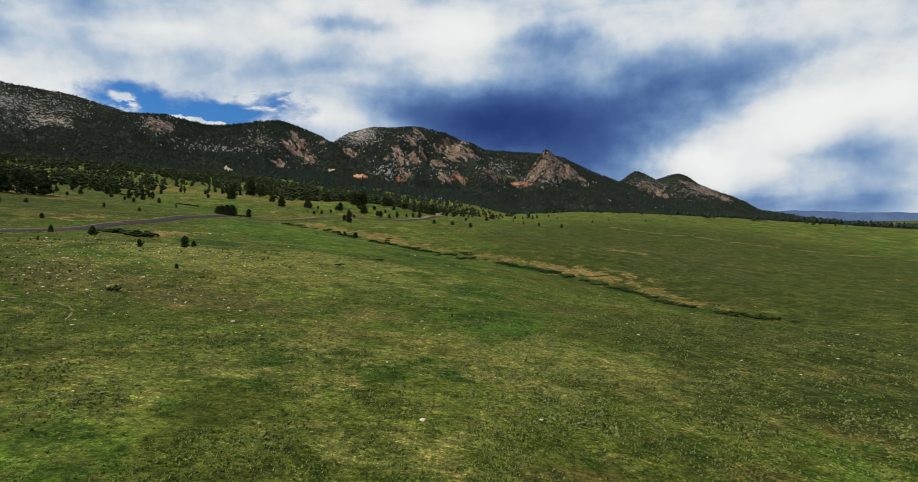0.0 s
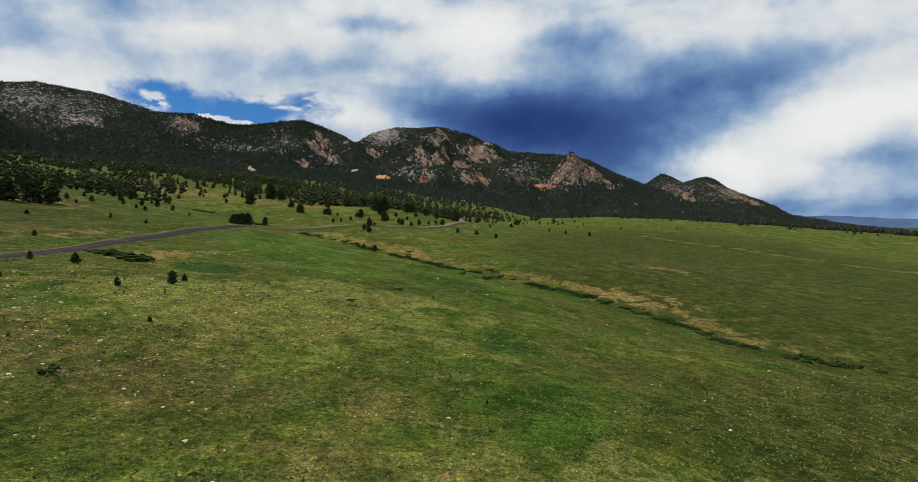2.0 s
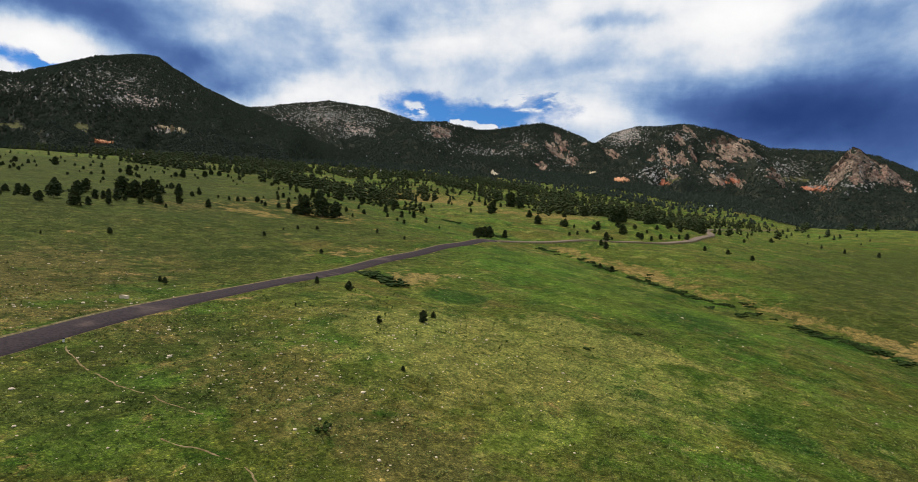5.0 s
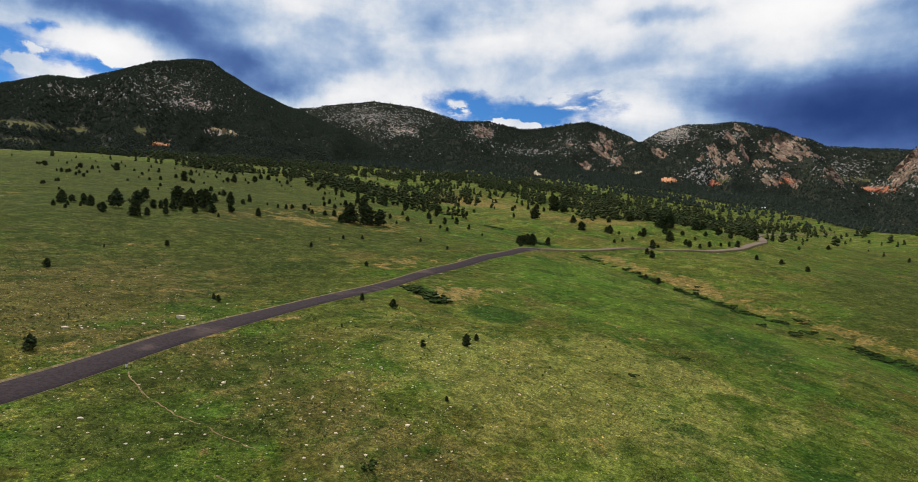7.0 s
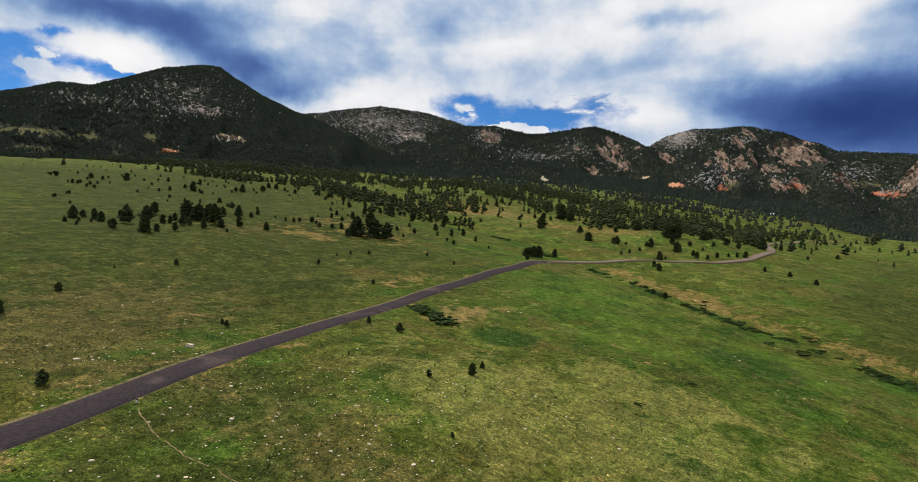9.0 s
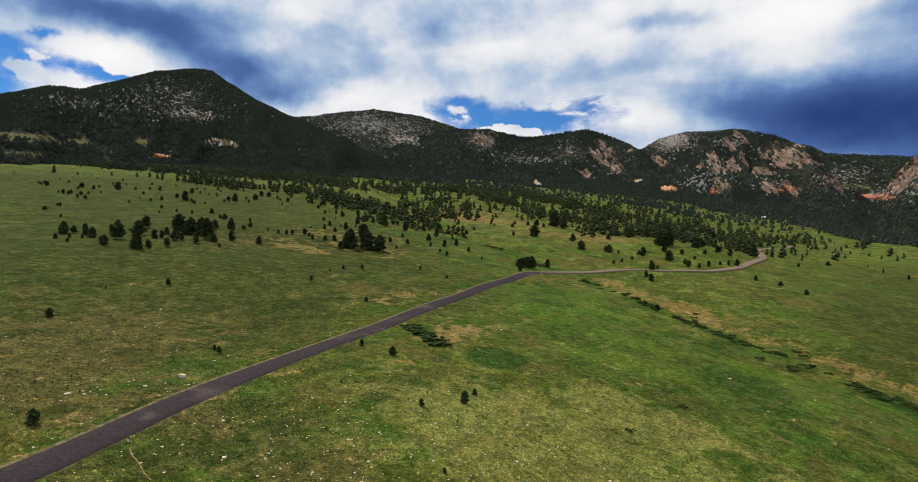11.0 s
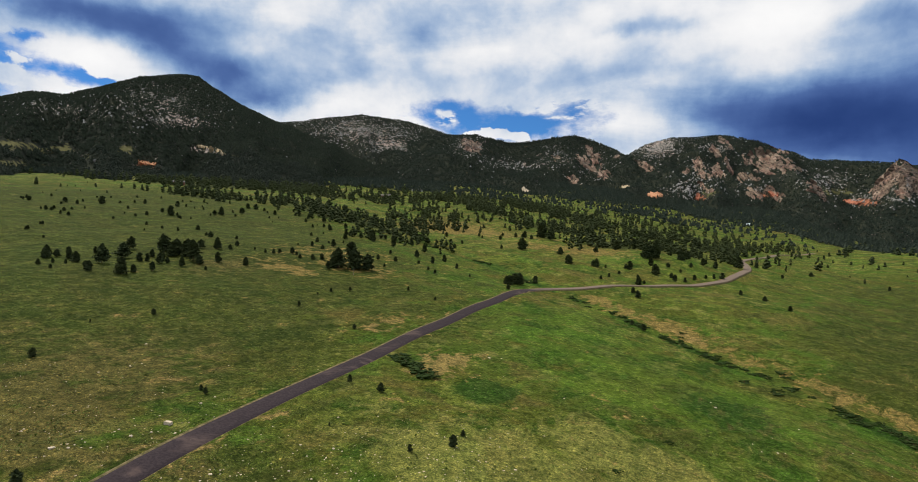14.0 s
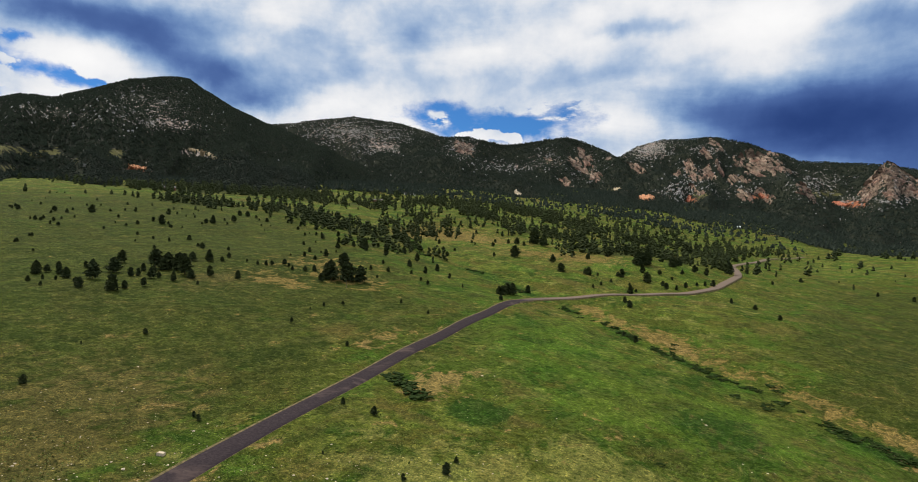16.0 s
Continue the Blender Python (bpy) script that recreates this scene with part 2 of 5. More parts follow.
        c = g.mix(g.math("MULTIPLY", g.math("MULTIPLY", g.ramp(cells.outputs["Distance"], size, size * 0.6), chosen), g.ramp(spot, 0.40, 0.56, 0.20, 0.95)), c, g.mix(1.0, c, dot, "MULTIPLY"))
    g.put(shader.inputs["Base Color"], c)
    bump(g, shader, g.math("ADD", tuft, g.math("MULTIPLY", grain, 0.35)), 0.8, 0.4)
    return m


def mountain_material():
    m, g, shader = material("mountain_slope", 0.95)
    p = g.node("ShaderNodeTexCoord").outputs["Object"]
    wide = g.noise(p, 0.006, 5.0, 0.6)
    mid = g.noise(p, 0.03, 6.0, 0.65, 0.5)
    crag = g.noise(g.vec("MULTIPLY", p, (1.0, 1.0, 0.55)), 0.055, 8.0, 0.76, 0.2)
    chip = g.noise(g.vec("MULTIPLY", p, (1.0, 1.0, 0.6)), 0.11, 5.0, 0.75)
    # the floor's blue cast stands in for haze in the air
    floor = g.mix(g.ramp(wide, 0.4, 0.65), (0.016, 0.020, 0.014), (0.028, 0.032, 0.020))
    floor = g.mix(g.math("MULTIPLY", g.ramp(mid, 0.58, 0.66), 0.5), floor, (0.050, 0.046, 0.022))
    floor = g.mix(g.ramp(g.math("ADD", attribute(g, "grass"), g.math("MULTIPLY", g.math("SUBTRACT", mid, 0.5), 2.5)), 0.42, 0.66), floor, (0.105, 0.100, 0.038))
    stone = g.mix(g.ramp(chip, 0.44, 0.53), (0.045, 0.040, 0.036), (0.44, 0.345, 0.285))
    stone = g.mix(g.ramp(wide, 0.46, 0.54), stone, g.mix(1.0, stone, (0.84, 0.95, 1.0), "MULTIPLY"))
    rock = g.ramp(g.math("ADD", attribute(g, "rock"), g.math("MULTIPLY", g.math("SUBTRACT", crag, 0.5), 4.0)), 0.48, 0.56)
    c = g.mix(rock, floor, stone)
    red = g.ramp(g.math("ADD", attribute(g, "red"), g.math("MULTIPLY", g.math("SUBTRACT", crag, 0.5), 5.0)), 0.50, 0.8)
    red = g.math("MULTIPLY", red, g.ramp(attribute(g, "red"), 0.08, 0.30))
    c = g.mix(g.math("MULTIPLY", red, g.ramp(chip, 0.40, 0.52, 0.3, 1.0)), c, (0.42, 0.155, 0.080))
    g.put(shader.inputs["Base Color"], c)
    bump(g, shader, g.math("ADD", crag, g.math("MULTIPLY", chip, 0.4)), 0.7, 6.0)
    return m


def slab_material():
    """Pink and buff sandstone in leaning beds, with dark cracks and lichen."""
    m, g, shader = material("sandstone", 0.92)
    p = g.node("ShaderNodeTexCoord").outputs["Object"]
    along = g.node("ShaderNodeCombineXYZ", g.math("MULTIPLY", attribute(g, "run"), 0.22), attribute(g, "bed"), 0.0).outputs[0]
    wide = g.noise(p, 0.012, 5.0, 0.6)
    chip = g.noise(p, 0.07, 8.0, 0.74, 0.6)
    beds = g.noise(along, 0.11, 6.0, 0.68, 0.8)
    island = g.node("ShaderNodeNewGeometry").outputs["Random Per Island"]
    c = g.mix(g.ramp(wide, 0.42, 0.58), (0.34, 0.205, 0.150), (0.33, 0.245, 0.175))
    c = g.mix(g.math("MULTIPLY", g.ramp(g.noise(p, 0.022, 6.0, 0.7, 0.5), 0.48, 0.58), 0.8), c, (0.46, 0.36, 0.265))
    c = g.mix(island, c, g.mix(1.0, c, (0.42, 0.40, 0.40), "MULTIPLY"))
    c = g.mix(g.ramp(chip, 0.49, 0.42), c, (0.12, 0.085, 0.068))
    c = g.mix(g.math("MULTIPLY", g.ramp(beds, 0.46, 0.40), 0.9), c, (0.040, 0.034, 0.028))
    g.put(shader.inputs["Base Color"], c)
    bump(g, shader, g.math("ADD", beds, chip), 0.7, 6.0)
    return m


def plain_material(name, a, b, scale, rough=0.9, depth=0.0):
    m, g, shader = material(name, rough)
    p = g.node("ShaderNodeTexCoord").outputs["Object"]
    n = g.noise(p, scale, 6.0, 0.65)
    g.put(shader.inputs["Base Color"], g.mix(g.ramp(n, 0.3, 0.7), a, b))
    if depth:
        bump(g, shader, n, 0.7, depth)
    return m


def foliage_material(name, a, b):
    m, g, shader = material(name, 0.8)
    p = g.node("ShaderNodeTexCoord").outputs["Object"]
    island = g.node("ShaderNodeNewGeometry").outputs["Random Per Island"]
    one = g.node("ShaderNodeObjectInfo").outputs["Random"]
    c = g.mix(g.ramp(g.noise(p, 1.3, 3.0, 0.7), 0.3, 0.7), a, b)
    c = g.mix(g.math("MULTIPLY", island, 0.5), c, g.mix(1.0, c, (0.45, 0.5, 0.5), "MULTIPLY"))
    c = g.mix(g.math("MULTIPLY", one, 0.35), c, g.mix(1.0, c, (1.3, 1.15, 0.8), "MULTIPLY"))
    g.put(shader.inputs["Base Color"], c)
    return m


def road_material():
    """Dark asphalt with pale worn stretches, tyre lines and cracks."""
    m, g, shader = material("worn_asphalt", 0.95)
    p = g.node("ShaderNodeTexCoord").outputs["Object"]
    worn = g.noise(p, 0.05, 6.0, 0.65, 0.5)
    fine = g.noise(p, 1.6, 6.0, 0.7)
    c = g.mix(g.ramp(fine, 0.40, 0.60), (0.034, 0.026, 0.028), (0.048, 0.037, 0.038))
    c = g.mix(g.math("MULTIPLY", g.ramp(worn, 0.56, 0.68), 0.55), c, (0.125, 0.088, 0.075))
    c = g.mix(g.math("MULTIPLY", g.ramp(g.math("ADD", attribute(g, "sandy"), g.math("SUBTRACT", worn, 0.5)), 0.2, 0.8), 0.8), c, (0.20, 0.15, 0.112))
    c = g.mix(g.math("MULTIPLY", g.ramp(g.noise(p, 0.4, 8.0, 0.8), 0.60, 0.68), 0.35), c, (0.13, 0.105, 0.09))
    g.put(shader.inputs["Base Color"], c)
    bump(g, shader, fine, 0.4, 0.02)
    return m


MEADOW = grass_material()
SLOPE = mountain_material()
SANDSTONE = slab_material()
GREY_ROCK = plain_material("grey_rock", (0.20, 0.185, 0.17), (0.46, 0.44, 0.41), 0.08, 0.92, 2.0)
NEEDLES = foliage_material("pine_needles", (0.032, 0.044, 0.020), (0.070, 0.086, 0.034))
# bluer than the near needles: the haze of distance is mixed into this colour
HAZED_NEEDLES = foliage_material("hazed_pine_needles", (0.024, 0.034, 0.025), (0.050, 0.062, 0.044))
SHRUB = foliage_material("shrub_leaves", (0.018, 0.034, 0.008), (0.040, 0.062, 0.016))
PALE_STONE = plain_material("pale_stone", (0.48, 0.39, 0.27), (0.70, 0.58, 0.42), 1.5, 0.9, 0.05)
BARK = plain_material("pine_bark", (0.07, 0.04, 0.025), (0.16, 0.10, 0.06), 4.0)
# haze over the far hills is painted in as a blue base colour
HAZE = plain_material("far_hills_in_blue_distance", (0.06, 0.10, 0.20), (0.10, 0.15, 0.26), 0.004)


# ---- land ----
def fold(v, lim):
    return v / (1 + (np.abs(v) / lim) ** 4) ** 0.25


def smooth(a, b, v):
    s = np.clip((v - a) / (b - a), 0, 1)
    return s * s * (3 - 2 * s)


def hump(x, y, cx, cy, w, h=None):
    h = h or w
    return np.exp(-((x - cx) / w) ** 2 - ((y - cy) / h) ** 2)


CREEK = ((-480, 720), (-372, 605), (-310, 505), (-270, 455), (-240, 430), (-217, 425), (-187, 418), (-166, 407), (-146, 388), (-112, 369), (-86, 347), (-67, 338), (-51, 325), (-37, 312), (-22, 299), (-8, 291), (8, 280), (18, 268), (28, 257), (41, 247), (54, 235), (70, 208), (80, 173), (110, 150))


def creek_distance(x, y):
    best = np.full(np.shape(x), 1e9)
    for (ax, ay), (bx, by) in zip(CREEK[:-1], CREEK[1:]):
        dx, dy = bx - ax, by - ay
        s = np.clip(((x - ax) * dx + (y - ay) * dy) / (dx * dx + dy * dy), 0, 1)
        best = np.minimum(best, np.hypot(x - ax - s * dx, y - ay - s * dy))
    return best


def ground_height(x, y):
    """The meadow and the foothills: a slope that falls to the east, with a gully and low rises."""
    X, Y = fold(x, 1500.0), fold(y, 2600.0)
    z = (-38.1 - 0.0984 * X - 0.0214 * Y + 0.0682 * np.sqrt((X - 120) ** 2 + 150 ** 2) + 0.0948 * np.sqrt(Y * Y + 300 ** 2)
         - 0.0135 * X * Y / 1000 - 0.0352 * X * X / 1000)
    z = z + 50 * smooth(1400, 2700, y)
    z = z - 5.0 * np.exp(-(creek_distance(x, y) / 38) ** 2) * smooth(900, 300, np.hypot(x, y))
    z = z + 8 * hump(x, y, -80, 600, 70, 90) + 5 * hump(x, y, 20, 420, 50, 60) + 4 * hump(x, y, 100, 330, 60, 60) - 8 * hump(x, y, -340, 650, 90, 120)
    z = z + 4 * hump(x, y, -270, 250, 80, 130) - 12 * hump(x, y, 60, 1160, 200, 260) + 2 * hump(x, y, -67, 106, 30)
    z = z + smooth(40, 320, x) * (16 * smooth(450, 1000, y) - 60 * smooth(1150, 1700, y))
    u = 0.9 * np.sin(x / 31 + 0.7 * np.sin(y / 47)) * np.sin(y / 38 + 1.1) + 0.5 * np.sin(x / 13 + y / 21) * np.sin(y / 17 - x / 29)
    return z + u * smooth(10, 120, np.hypot(x, y)) * 0.9


def lattice(i, j, seed):
    h = (i * 374761393 + j * 668265263 + seed * 2147483647) & 0xFFFFFFFF
    h = ((h ^ (h >> 13)) * 1274126177) & 0xFFFFFFFF
    return ((h ^ (h >> 16)) & 0xFFFF) / 65535.0


def value_noise(x, y, seed=0):
    i, j = np.floor(x).astype(np.int64), np.floor(y).astype(np.int64)
    u, v = x - i, y - j
    u, v = u * u * (3 - 2 * u), v * v * (3 - 2 * v)
    return ((lattice(i, j, seed) * (1 - u) + lattice(i + 1, j, seed) * u) * (1 - v)
            + (lattice(i, j + 1, seed) * (1 - u) + lattice(i + 1, j + 1, seed) * u) * v)


def fbm(x, y, octaves=4, seed=0, ridged=False):
    total, size, norm = 0.0, 1.0, 0.0
    for k in range(octaves):
        n = value_noise(x * 2 ** k + 17.3 * k, y * 2 ** k - 9.1 * k, seed + k)
        total, norm, size = total + size * (1 - np.abs(2 * n - 1) if ridged else n), norm + size, size * 0.5
    return total / norm


def mesh_object(name, verts, faces, mat, smooth_shade=True, fields=()):
    """A mesh from arrays of corners and of triangles or quads, with point fields for its material."""
    verts, faces = np.asarray(verts, np.float32), np.asarray(faces, np.int32)
    me = bpy.data.meshes.new(name)
    n, k = faces.shape
    me.vertices.add(len(verts))
    me.vertices.foreach_set("co", verts.ravel())
    me.loops.add(n * k)
    me.loops.foreach_set("vertex_index", faces.ravel())
    me.polygons.add(n)
    me.polygons.foreach_set("loop_start", np.arange(0, n * k, k, dtype=np.int32))
    me.polygons.foreach_set("use_smooth", np.full(n, smooth_shade))
    for key, values in fields:
        me.attributes.new(key, "FLOAT", "POINT").data.foreach_set("value", np.asarray(values, np.float32).ravel())
    me.update(calc_edges=True)
    me.materials.append(mat)
    return new(name, me)


def grid_faces(rows, cols):
    i = np.arange(rows - 1)[:, None] * cols + np.arange(cols - 1)[None, :]
    return np.stack([i, i + 1, i + 1 + cols, i + cols], -1).reshape(-1, 4)


def polar(az, r):
    a = np.radians(az)
    return -np.sin(a) * r, np.cos(a) * r


def line_distance(x, y, line):
    best = np.full(np.shape(x), 1e9)
    for (ax, ay), (bx, by) in zip(line[:-1], line[1:]):
        dx, dy = bx - ax, by - ay
        s = np.clip(((x - ax) * dx + (y - ay) * dy) / (dx * dx + dy * dy), 0, 1)
        best = np.minimum(best, np.hypot(x - ax - s * dx, y - ay - s * dy))
    return best


# the forest's edge, its tongue into the meadow, and the belt below the hills
TONGUE = ((-640, 480), (-592, 520), (-560, 560), (-495, 547), (-430, 515), (-387, 513), (-350, 500), (-285, 432))
GROVES = (((-831, 735), (-759, 778), (-614, 735), (-565, 764)), ((-437, 739), (-400, 690), (-352, 600)), ((-398, 1632), (-291, 1510), (-205, 1333), (-138, 1299)))
BELT = ((-560, 960), (-484, 980), (-327, 815), (-250, 772), (-197, 757), (-143, 650), (-103, 662), (-73, 700), (-44, 724))
UPPER_BELT = ((-560, 1100), (-490, 1150), (-400, 1080), (-338, 1026), (-269, 980), (-209, 890), (-140, 865), (-92, 870), (-52, 855))
SMALL_BELT = ((-49, 944), (-10, 1039), (25, 1072), (67, 1222))
EDGE = ((-1500, 480), (-1164, 576), (-962, 553), (-898, 562), (-805, 548), (-735, 560), (-700, 700), (-690, 1180), (-600, 1380), (-461, 1640), (-302, 1750), (-214, 1760), (-93, 1505), (9, 1480), (103, 1520), (179, 1420), (300, 1300), (520, 1190), (900, 1120), (1400, 1000))


ROAD = ((-88, -60), (-91.6, 10), (-96.6, 42), (-103.6, 75), (-109.2, 105), (-112.8, 132), (-119.2, 176), (-123, 237), (-126, 286), (-129, 320), (-130.5, 348), (-124, 375), (-100, 404), (-66, 447), (-37, 498), (-20, 545), (-11, 600), (-5.5, 660), (-8, 717), (-13, 765), (-2, 815), (20, 921), (44, 1060), (95, 1180))
TRACK = ((215, 700), (247, 647), (282, 603), (313, 542), (347, 503), (375, 467), (410, 415))


def past_edge(x, y):
    xs, ys = np.array([p[0] for p in EDGE], float), np.array([p[1] for p in EDGE], float)
    return y - np.interp(x, xs, ys)


# open grass in the woods: place and half widths
GLADES = ((-957, 1042, 90, 70), (-965, 1227, 110, 60), (-700, 950, 120, 90), (-586, 903, 70, 120), (-788, 1521, 70, 90), (-696, 1533, 60, 90), (-553, 1500, 60, 120), (-394, 1351, 60, 150), (-270, 1520, 80, 170), (-160, 1330, 60, 130), (-1060, 520, 110, 60), (-793, 367, 90, 60), (-138, 1031, 50, 60))


def forest_density(x, y):
    n = fbm(x / 120, y / 120, 4, 5)
    beyond = smooth(-110, 60, past_edge(x, y)) ** 2 * (0.26 + 0.20 * smooth(1500, 1900, np.hypot(x, y)) + 0.54 * smooth(0.44, 0.58, n))
    for gx, gy, gw, gh in GLADES:
        beyond = beyond * (1 - 0.88 * np.exp(-(((x - gx) / (1.25 * gw)) ** 2 + ((y - gy) / (1.25 * gh)) ** 2) ** 2))
    broken = 0.35 + 0.65 * smooth(0.36, 0.52, fbm(x / 45, y / 45, 3, 6))
    tongue = 1.3 * np.exp(-(line_distance(x, y, TONGUE) / 30) ** 2) * broken
    belt = np.exp(-(line_distance(x, y, BELT) / 44) ** 2) * broken
    belt = np.maximum(belt, np.exp(-(line_distance(x, y, UPPER_BELT) / 62) ** 2) * broken)
    belt = np.maximum(belt, 0.5 * np.exp(-(line_distance(x, y, SMALL_BELT) / 40) ** 2) * broken)
    for k, grove in enumerate(GROVES):
        belt = np.maximum(belt, (0.75, 0.5, 0.4)[k] * np.exp(-(line_distance(x, y, grove) / (75, 45, 140)[k]) ** 2) * broken)
    # thin woods over the foothill between the belts
    thin = 0.16 * smooth(-560, -300, y - 1350 - 0.6 * x) * smooth(160, -60, x) * smooth(700, 840, y) * smooth(-1000, -500, x) * broken
    return np.clip(np.maximum(np.maximum(beyond, tongue), np.maximum(belt, thin)), 0, 1)


# each mountain: crest (azimuth, elevation seen from the meadow), distance of crest and foot
EYE = 44.0
MOUNTAINS = {
    "left": (((95, 6.5), (84, 8.0), (75, 9.4), (68.4, 9.94), (66.6, 10.46), (64.7, 11.31), (62.2, 11.4), (60.6, 12.17), (58.4, 13.02), (57.0, 13.65), (53.9, 14.22), (52.4, 14.25), (51.2, 13.53), (48.6, 12.07),
              (45.9, 11.0), (44.2, 10.5), (40, 8.7), (36, 7.2), (32, 5.6), (27, 4.4)), 2700, 1050),
    "second": (((52, 8.5), (45.9, 10.55), (43.5, 11.0), (41.5, 11.42), (37.5, 12.03), (35, 11.8), (32.8, 11.54), (31.0, 11.03), (28.7, 10.3), (26, 9.2), (22, 7.5)), 3700, 2200),
    "third": (((38, 7.6), (34, 9.2), (31.0, 10.1), (28.7, 10.34), (26.0, 10.43), (22.8, 9.71), (21.1, 9.7), (17.9, 10.12), (16.1, 10.3), (14.3, 9.77), (12.6, 8.95), (11.2, 8.2), (9, 6.6), (6, 4.9)), 3250, 1700),
    "flatirons": (((16, 5.2), (13, 7.0), (11.2, 8.2), (9.5, 9.18), (7.2, 9.67), (4.9, 9.61), (3.0, 9.81), (0.2, 9.13), (-2.8, 7.85), (-4.1, 7.23), (-6.9, 6.92), (-9.4, 6.6), (-12, 6.0), (-15, 4.4), (-19, 2.8)), 3550, 2050),
    "pinnacle": (((-3.5, 2.4), (-6, 3.4), (-7.9, 4.6), (-8.68, 5.3), (-9.2, 5.9), (-9.5, 6.24), (-9.9, 6.67), (-10.2, 6.94), (-10.7, 6.66), (-11.14, 6.1), (-11.95, 5.44), (-12.48, 5.4), (-13.0, 4.82), (-13.54, 4.1), (-14.84, 3.7), (-15.87, 3.0), (-17.4, 2.4), (-20, 1.7), (-25, 1.0)), 3000, 2100),
    "twin": (((-11, 2.2), (-14.0, 2.7), (-15.86, 3.1), (-17.37, 3.68), (-18.12, 4.24), (-18.75, 4.56), (-19.2, 4.4), (-19.58, 4.18), (-20.54, 3.6), (-21.71, 3.92), (-22.2, 4.06), (-22.63, 4.05), (-23.31, 3.8), (-24.2, 3.05), (-25.51, 2.42), (-26.79, 1.77), (-27.3, 1.6), (-27.62, 1.38), (-28.24, 1.12), (-28.64, 0.72), (-29.44, 0.32), (-31.4, -0.1), (-35.4, -0.8), (-42, -1.4)), 4300, 2900),
}
# bare rock: mountain, azimuth, elevation, half width, half height, strength
ROCKS = (("left", 52.6, 8.05, 0.45, 0.10, 1.4), ("left", 51.3, 7.9, 0.6, 0.13, 1.4), ("left", 55.5, 11.6, 4.5, 1.5, 0.42), ("left", 63, 10.3, 3, 0.8, 0.40), ("left", 54.3, 10.3, 3, 0.45, 0.44), ("second", 37.5, 10.4, 4.5, 1.3, 0.46), ("second", 34.4, 9.1, 1.6, 0.6, 0.52), ("second", 33.4, 7.6, 1.0, 0.4, 0.4), ("third", 26.6, 9.3, 1.5, 0.8, 0.5),
         ("third", 20.8, 7.5, 2.4, 0.35, 0.34), ("third", 23.8, 7.7, 1.8, 0.5, 0.24), ("third", 17.8, 8.2, 1.6, 0.9, 0.24), ("third", 14.6, 7.6, 1.4, 1.2, 0.34), ("flatirons", 8.3, 9.0, 2.0, 0.9, 0.74), ("flatirons", 4.2, 6.4, 1.5, 1.4, 0.22), ("flatirons", -1.2, 7.0, 1.8, 1.0, 0.22), ("flatirons", 2.8, 8.7, 1.4, 0.6, 0.30),
         ("flatirons", 0.3, 4.8, 1.2, 0.5, 0.3), ("flatirons", -5.5, 5.4, 1.8, 1.0, 0.34), ("flatirons", 6, 5.0, 1.4, 0.8, 0.3), ("pinnacle", -10.6, 5.4, 1.6, 1.4, 0.6), ("pinnacle", -12.6, 4.2, 1.8, 0.8, 0.4), ("pinnacle", -7.2, 4.0, 1.5, 0.6, 0.3),
         ("twin", -19.8, 3.0, 1.8, 0.8, 0.46), ("twin", -24.6, 2.5, 2.2, 0.8, 0.50))
CLEARINGS = (("left", 66, 7.35, 3.0, 0.35, 0.9), ("left", 62.3, 7.4, 0.6, 0.35, 0.8), ("left", 58, 7.7, 0.7, 0.4, 0.9), ("left", 61, 6.9, 0.5, 0.25, 0.7), ("left", 66.2, 6.0, 2.2, 0.3, 0.8), ("left", 49, 7.9, 1.0, 0.2, 0.5), ("left", 72, 6.8, 3, 0.6, 0.6), ("third", 32.2, 5.6, 2.2, 0.3, 0.8), ("third", 25.5, 4.9, 3.5, 0.3, 0.8),
             ("third", 10.8, 5.2, 1.5, 0.45, 0.95), ("flatirons", 3.9, 4.7, 1.4, 0.4, 0.6), ("flatirons", -6.3, 4.5, 1.4, 0.3, 0.7), ("pinnacle", -6, 2.9, 1.2, 0.4, 0.5))
REDS = (("third", 8.5, 4.6, 0.8, 0.22, 1.1), ("flatirons", 4.4, 4.3, 0.5, 0.2, 0.8), ("flatirons", -0.6, 4.4, 0.5, 0.2, 0.8), ("pinnacle", -8.0, 3.6, 0.9, 0.28, 1.0), ("left", 56.2, 6.4, 0.9, 0.13, 1.3))


def mountain_height(key, az, r):
    crest, far, near = MOUNTAINS[key]
    crest = crest[::-1]
    seed = 11 * len(key)
    cz = np.interp(az, [c[0] for c in crest], [c[1] for c in crest])
    x, y = polar(az, r)
    top = EYE + far * np.tan(np.radians(cz))
    foot = ground_height(*polar(az, near)) - 12
    s = (r - near) / (far - near)
    f = np.clip(s, 0, 1)
    z = foot + (top - foot) * (0.45 * f + 0.55 * f ** 2)
    side = np.radians(az) * far
    spur = fbm(side / 420 + 0.15 * np.sin(r / 300), r / 1500, 3, seed, True) - 0.55
    z = z + spur * (top - foot) * 0.55 * (4 * f * (1 - f)) ** 0.8
    z = z + (fbm(x / 150, y / 150, 4, seed + 3, True) - 0.5) * 26 * np.clip(4 * f, 0, 1) * (1 - 0.75 * smooth(0.85, 1.0, f))
    z = z + (fbm(side / 30, r / 60, 2, seed + 7) - 0.5) * 5 * smooth(0.1, 0.4, f)
    return np.where(s > 1, z - (s - 1) * (far - near) * 0.6, z)


